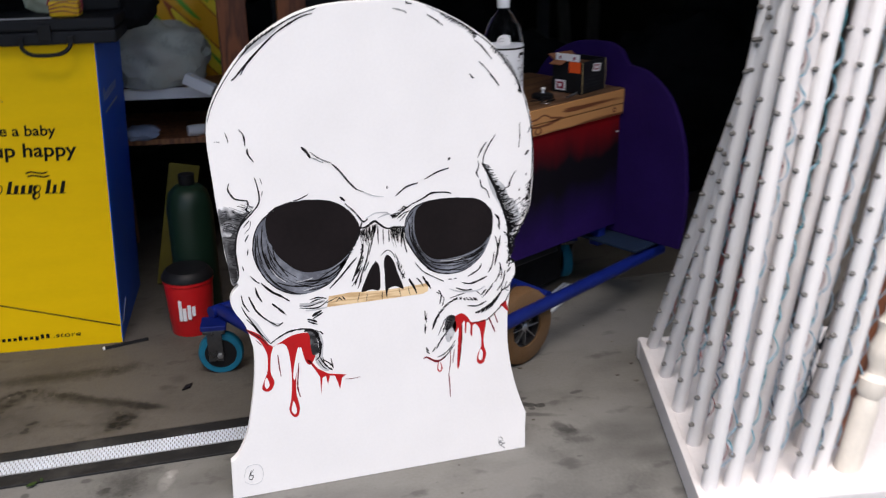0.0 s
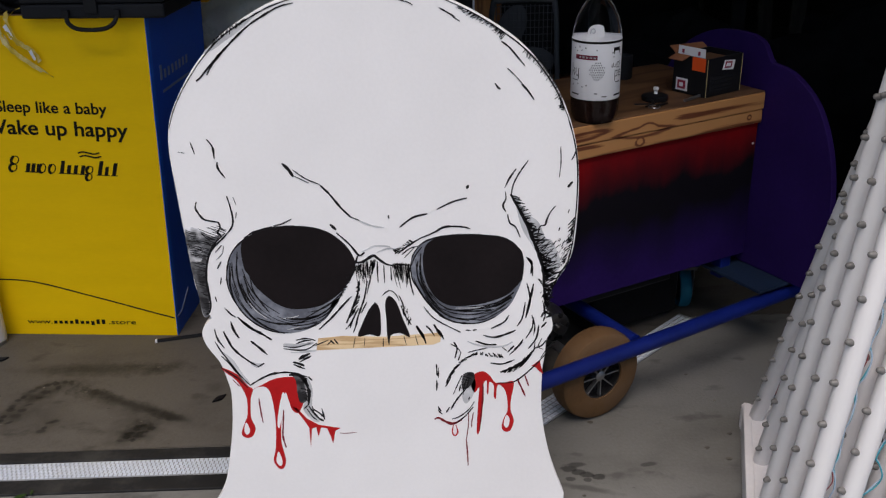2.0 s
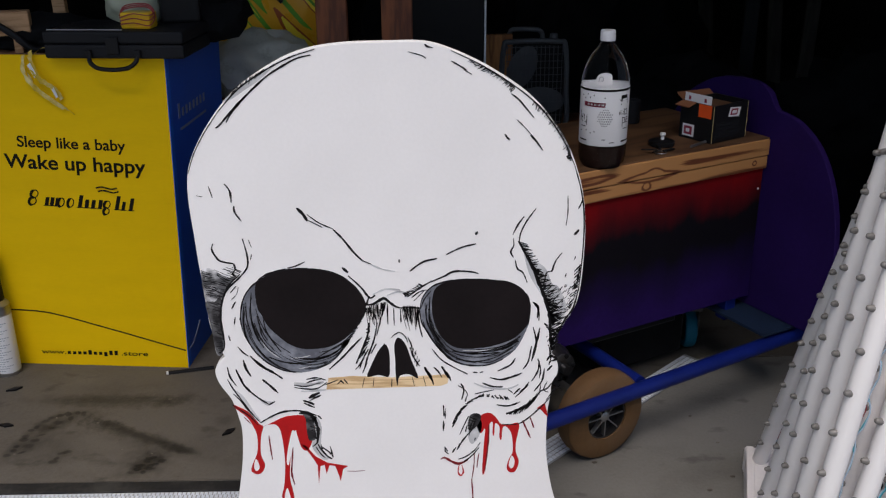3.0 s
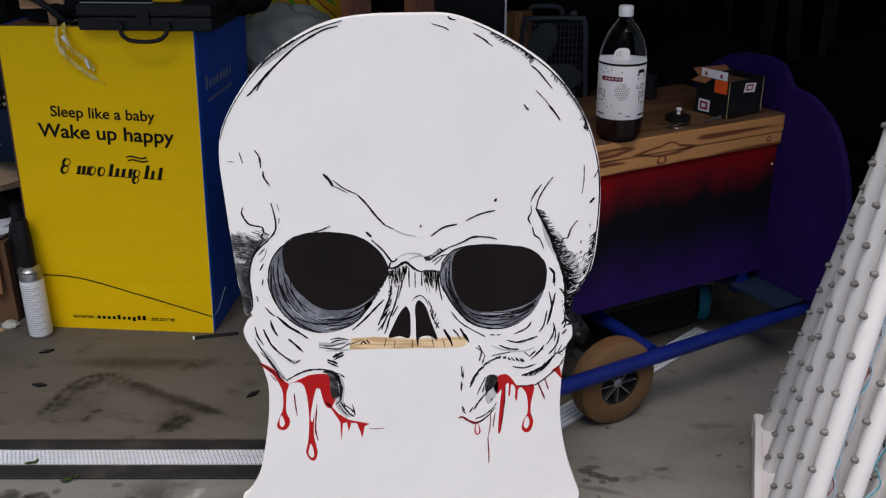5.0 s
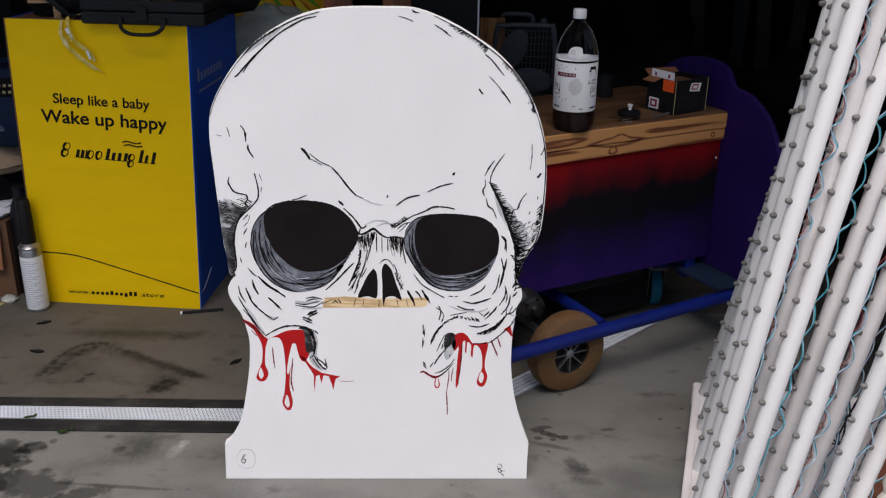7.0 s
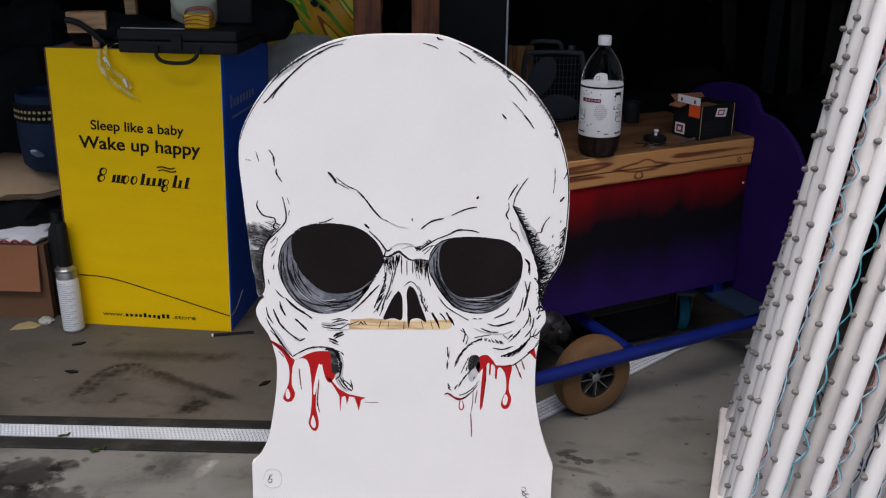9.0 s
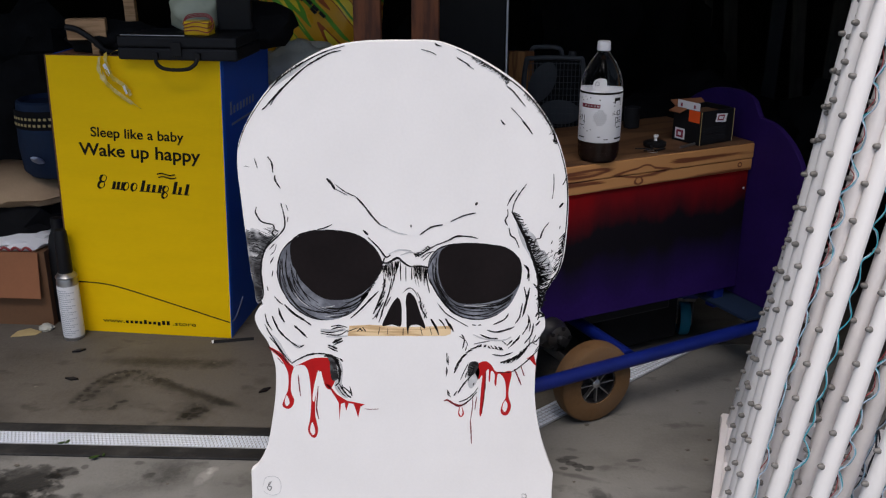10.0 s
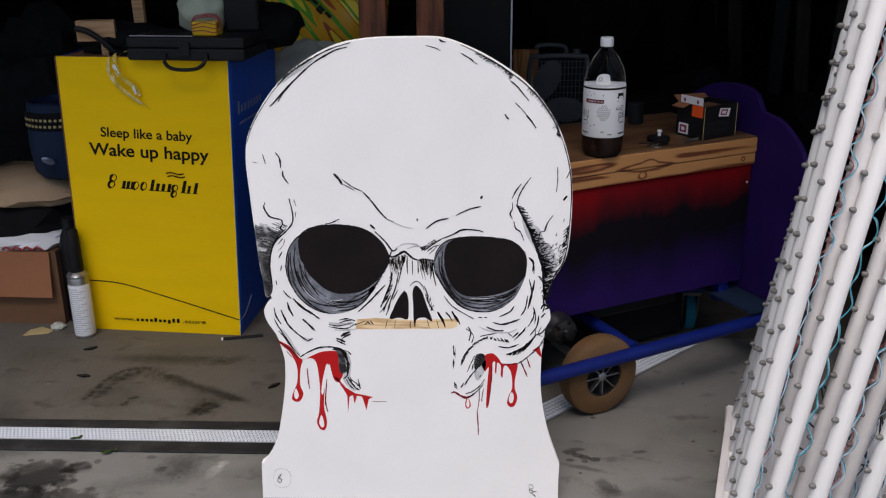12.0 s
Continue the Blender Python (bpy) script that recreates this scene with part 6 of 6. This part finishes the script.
part("ring", tube(spline([(0.014 * math.cos(a), 0.014 * math.sin(a), 0.002) for a in (0, 1.05, 2.1, 3.14, 4.2, 5.25)], 4, True), 0.0014, 6), STEEL, keys)
for k, a in enumerate((10, 55, 150, 200)):
    part("key", box(0.010, 0.048, -0.005 + 0.002 * k, 0.004, 0.002 + 0.003 * k, 0.005 + 0.003 * k, 0.001), BLACKPL, keys, m=pose(0, 0, 0, 0, 0, a))
tagged(part("rubber_puck", lathe([(0, 0), (0.030, 0), (0.032, 0.004), (0.032, 0.012), (0.022, 0.016), (0, 0.014)]), BLACKPL, smooth=True, m=on_bench(-0.295, 0.085)), "round black rubber pad on the bench", "pad")
tagged(part("drawer_pull", lathe([(0, 0), (0.010, 0), (0.008, 0.014), (0.015, 0.022), (0.013, 0.032), (0, 0.035)], 18), LABELW, smooth=True, m=on_bench(-0.290, 0.088) @ pose(0, 0, 0.0145) @ Matrix.Scale(0.5, 4)), "small white plastic knob on the bench", "knob")
tagged(part("steel_bolt", tube([(-0.035, 0, 0.004), (0.03, 0.004, 0.004), (0.036, 0.004, 0.004)], 0.004, 8, taper=[1, 1, 1.6]), STEEL, smooth=True, m=on_bench(-0.215, 0.035, 10)), "small steel bolt on the bench", "bolt")

# ---- pixel pipe rack ----
tray = thing("pipe_tray", pose(0, 0, 0), "white painted base tray holding the light pipes on the slab", "base tray")
TRAY = [(1.470, 2.152), (1.226, 1.405), (1.90, 1.285), (2.15, 2.03)]
part("floor_board", patch([(1.480, 2.135), (1.246, 1.422), (1.885, 1.305), (2.128, 2.016)], 0.001, 0.058), PVCGREY, tray)
for k, (a, b) in enumerate(zip(TRAY, TRAY[1:] + TRAY[:1])):
    d = Vector((b[0] - a[0], b[1] - a[1], 0))
    part("rim_board", box(-0.004, d.length + 0.004, 0.0, 0.018, 0.0, 0.062 - 0.0015 * (k % 2), 0.003), PVCGREY, tray, "white rim board", m=Matrix.Translation((*a, 0)) @ Matrix.Rotation(math.atan2(d.y, d.x), 4, "Z"))

PIPE_LEN, PITCH = 1.9, 0.068
BULB = bmesh.new()
lathe([(0.0060, -0.004), (0.0060, 0.0035), (0.0052, 0.0048), (0.0050, 0.0080), (0.0038, 0.0106), (0.0018, 0.0118), (0, 0.0120)], 12, BULB)
bulb_mesh = bpy.data.meshes.new("bulb")
BULB.to_mesh(bulb_mesh)
BULB.free()
bulb_mesh.materials.append(NODE)
bulb_mesh.shade_smooth()


def pixel_pipe(m, body, colours, seed, label):
    """A pipe with bulbs along one side and loops of wire along its back edge."""
    p = thing("pixel_pipe", m, label, "light pipe", "pixel pipes")
    part("pipe", lathe([(0.0, 0), (0.0159, 0), (0.0167, 0.002), (0.0167, PIPE_LEN - 0.002), (0.0159, PIPE_LEN), (0, PIPE_LEN)], 20), body, p, smooth=True)
    rnd = random.Random(seed)
    lift = rnd.uniform(0.0, 0.05)
    n = int((PIPE_LEN - 0.1) / PITCH)
    for k in range(n):
        b = new("bulb", bulb_mesh)
        b.parent = p
        a = radians(-168 + rnd.uniform(-11, 11))
        way = Vector((math.cos(a), math.sin(a), rnd.uniform(-0.12, 0.12)))
        b.matrix_basis = Matrix.Translation((0.0152 * math.cos(a), 0.0152 * math.sin(a), 0.06 + lift + k * PITCH)) @ way.to_track_quat("Z", "Y").to_matrix().to_4x4() @ Matrix.Scale(1.0, 4)
    loops = []
    for k in range(n):
        bow = rnd.uniform(0.004, 0.017) if rnd.random() < 0.85 else 0.002
        for f, r in ((0.0, 0.0162), (0.28, 0.0172 + bow * 0.8), (0.55, 0.0178 + bow), (0.82, 0.0170 + bow * 0.5)):
            loops.append((r, radians(rnd.uniform(-7, 7)), 0.06 + lift + (k + f + rnd.uniform(-0.05, 0.05)) * PITCH))
    for j, c in enumerate(colours):
        far = radians(16 if c == WIRERED else -14 - 4 * j)
        pts = [((r + rnd.uniform(-0.0008, 0.0022)) * math.cos(a + far), (r + 0.001) * math.sin(a + far), z + rnd.uniform(-0.003, 0.003)) for r, a, z in loops]
        part("wire", tube(spline(pts, 4), 0.0009 if c == WIRERED else 0.0012, 5), c, p, smooth=True)
    return p


FRONT = [((1.483, 2.107), (0.002, -0.418)), ((1.433, 1.940), (0.054, -0.244)), ((1.377, 1.769), (0.112, -0.037)), ((1.333, 1.623), (0.129, 0.010)), ((1.270, 1.454), (0.192, 0.124)),
         ((1.322, 1.450), (0.225, 0.139)), ((1.395, 1.438), (0.243, 0.140)), ((1.479, 1.430), (0.230, 0.090)), ((1.539, 1.447), (0.294, 0.136))]
REAR = [((1.346, 1.526), (0.167, 0.072)), ((1.410, 1.527), (0.198, 0.061)), ((1.481, 1.525), (0.197, 0.024)), ((1.56, 1.54), (0.23, 0.05)), ((1.66, 1.60), (0.22, 0.04))]
for i, (foot, lean) in enumerate(FRONT + REAR):
    way = Vector((lean[0], lean[1], 1)).normalized()
    m = Matrix.Translation((foot[0], foot[1], 0.038)) @ Vector((0, 0, 1)).rotation_difference(way).to_matrix().to_4x4()
    wires = ((WIRETEAL, WIREWHITE, WIRERED), (WIREWHITE, WIRETEAL), (WIRETEAL, WIREWHITE, WIRERED), (WIRETEAL, WIREDARK, WIREWHITE))[i % 4]
    if i < len(FRONT):
        pixel_pipe(m, PVC, wires, i, "white plastic pipe studded with grey pixel bulbs, red and teal wires")
    else:
        pixel_pipe(m, PVCGREY, wires, i, "shade-grey plastic pipe studded with grey pixel bulbs, set behind others")
bm = bmesh.new()
rnd = random.Random(78)
for foot, lean in FRONT[:4]:
    for k in range(2):
        line = []
        for s in range(20):
            z = 0.06 + s * 0.035
            a = rnd.uniform(-0.6, 1.2)
            r = rnd.uniform(0.020, 0.036)
            line.append((foot[0] + lean[0] * z + r * math.cos(a), foot[1] + lean[1] * z + r * math.sin(a), 0.04 + z))
        tube(spline(line, 3), 0.0013, 4, bm)
tagged(part("wire_tangle", bm, WIRERED, smooth=True), "tangle of thin red wire between the pipes", "wire", kind="stuff")
bm = bmesh.new()
rnd = random.Random(77)
for k in range(14):
    x, y = rnd.uniform(1.56, 1.78), rnd.uniform(1.58, 1.88)
    tube(spline([(x + rnd.uniform(-0.04, 0.04), y + rnd.uniform(-0.04, 0.04), 0.06 + 0.3 * rnd.random()) for _ in range(5)], 6), 0.0024, 5, bm)
tagged(part("cable_tangle", bm, WIREDARK, smooth=True), "tangle of thin dark cable among the pipes", "cable", kind="stuff")

post = thing("turned_spindle", Matrix.Translation((1.600, 1.432, 0.040)) @ Vector((0, 0, 1)).rotation_difference(Vector((0.27, 0.10, 1)).normalized()).to_matrix().to_4x4() @ Matrix.Diagonal((0.76, 0.76, 1, 1)), "old white turned wooden spindle leaning among the pipes", "spindle")
part("shaft", lathe([(0, 0), (0.034, 0), (0.036, 0.01), (0.036, 0.17), (0.030, 0.185), (0.040, 0.20), (0.040, 0.225), (0.026, 0.24), (0.026, 0.255), (0.037, 0.275), (0.039, 0.30), (0.030, 0.325), (0.030, 0.34), (0.036, 0.355), (0.024, 0.375), (0.028, 0.46), (0.032, 0.62), (0.024, 0.80), (0.036, 0.83), (0.036, 1.0), (0, 1.0)], 22), CREAM, post, smooth=True)
tagged(part("leaning_plank", box(-0.032, 0.032, -0.010, 0.010, 0, 1.3, 0.004), STUDRED, m=Matrix.Translation((1.625, 1.520, 0.041)) @ Vector((0, 0, 1)).rotation_difference(Vector((0.30, 0.10, 1)).normalized()).to_matrix().to_4x4()), "orange-brown timber plank leaning behind the spindle", "plank")

# ---- deep garage ----
for x in (0.478, 0.664):
    s = tagged(part("stud", box(-0.0445, 0.0445, -0.02, 0.02, 0, 2.7, 0.004), STUDRED, m=pose(x, 3.05, 0)), "reddish brown timber post", "post", "timber posts")
bb = thing("black_screen", pose(0.808, 3.36, 0.0), "black flat panel with a pale edge leaning in the dark", "panel")
part("screen_sheet", box(-0.17, 0.13, 0, 0.03, 0, 1.16, 0.004), BLACKPL, bb)
part("pale_edge", box(0.131, 0.137, -0.002, 0.03, 0.3, 1.14), LABELW, bb, "pale edge strip")
part("orange_tab", box(-0.10, -0.07, -0.004, -0.0005, 1.10, 1.16), ORANGE, bb)
tagged(part("timber_crate", box(-0.18, 0.30, 0, 0.4, 0, 0.42, 0.006), STUD, m=pose(1.15, 3.62, 0)), "brown timber crate in the dark", "crate")
tagged(part("plank", box(-0.05, 0.05, -0.012, 0.012, 0, 0.36, 0.003), ORANGEWOOD, m=pose(1.02, 3.74, 0.42, 0, 0, 0)), "orange pine plank, coloured as if lit, standing on the crate", "plank")
fan = thing("portable_heater", pose(1.150, 3.72, 0.42), "grey portable fan heater with wire grille and handle", "heater")
part("body", box(-0.115, 0.115, 0.012, 0.12, 0.012, 0.33, 0.02), BLACKPL, fan)
part("frame", tube(spline([(-0.115, 0, 0.02), (-0.12, 0, 0.16), (-0.112, 0, 0.315), (-0.08, 0, 0.335), (0.08, 0, 0.335), (0.112, 0, 0.315), (0.12, 0, 0.16), (0.115, 0, 0.02), (0, 0, 0.012)], 6, True), 0.010, 8), GREYFAN, fan, "grey rounded frame", True)
part("handle", tube(spline([(-0.09, 0.05, 0.33), (-0.085, 0.05, 0.365), (-0.06, 0.05, 0.372), (0.02, 0.05, 0.368), (0.035, 0.05, 0.335)], 5), 0.009, 8), GREYFAN, fan, "grey handle", True)
part("knob", lathe([(0, 0), (0.016, 0), (0.014, 0.02), (0, 0.022)], 14), GREYFAN, fan, "", True, m=pose(0.075, 0.05, 0.335))
for k in range(14):
    part("grille_wire", tube([(-0.10 + 0.0154 * k, -0.002, 0.03), (-0.10 + 0.0154 * k, -0.002, 0.32)], 0.0014, 5), GREYFAN, fan)
for k in range(12):
    part("grille_wire", tube([(-0.105, -0.004, 0.04 + 0.025 * k), (0.105, -0.004, 0.04 + 0.025 * k)], 0.0012, 5), GREYFAN, fan)
for k, (x, z, r) in enumerate(((-0.045, 0.24, 25), (0.03, 0.12, 95), (-0.05, 0.07, 150))):
    part("blade", lathe([(0, 0), (0.045, 0.001), (0.05, 0.003), (0.045, 0.005), (0, 0.006)], 20), GREYFAN, fan, "", True, m=pose(x, 0.006, z, 90, r, 0) @ Matrix.Diagonal((1, 1.7, 1, 1)))
rnd = random.Random(7)
for k in range(9):
    h = rnd.uniform(1.3, 2.3)
    tagged(part("leaning_board", box(-0.045, 0.045, -0.012, 0.012, 0, h, 0.003), (OLDBOARD, GREYFAN)[k % 3 == 0], m=pose(1.55 + 0.21 * k, 6.2 + 0.05 * (k % 3), 0.0, -6, rnd.uniform(-4, 4), 0)), "dark board leaning in the back of the garage", "board", "leaning boards")
tagged(part("red_drape", lump((0.9, 0.5, 1.35), 31, 0.12, 4, 1.3), REDDARK, smooth=True, m=pose(2.62, 4.05, 0.0) @ Matrix.Scale(0.55, 4)), "dull red cloth thrown over a tall heap", "cloth")
# further invented black heaps, hiding bright floor and walls behind the bench
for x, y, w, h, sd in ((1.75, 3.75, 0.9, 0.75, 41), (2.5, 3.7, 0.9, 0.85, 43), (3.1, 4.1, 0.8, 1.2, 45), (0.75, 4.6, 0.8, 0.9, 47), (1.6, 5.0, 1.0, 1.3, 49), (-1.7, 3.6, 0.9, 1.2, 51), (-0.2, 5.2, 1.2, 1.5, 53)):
    tagged(part("dark_tarp", lump((w, 0.6, h), sd, 0.25, 4), CLOTHBLACK, smooth=True, m=pose(x, y, 0.0)), "unseen black heap added to darken the back of the garage", "tarpaulin")
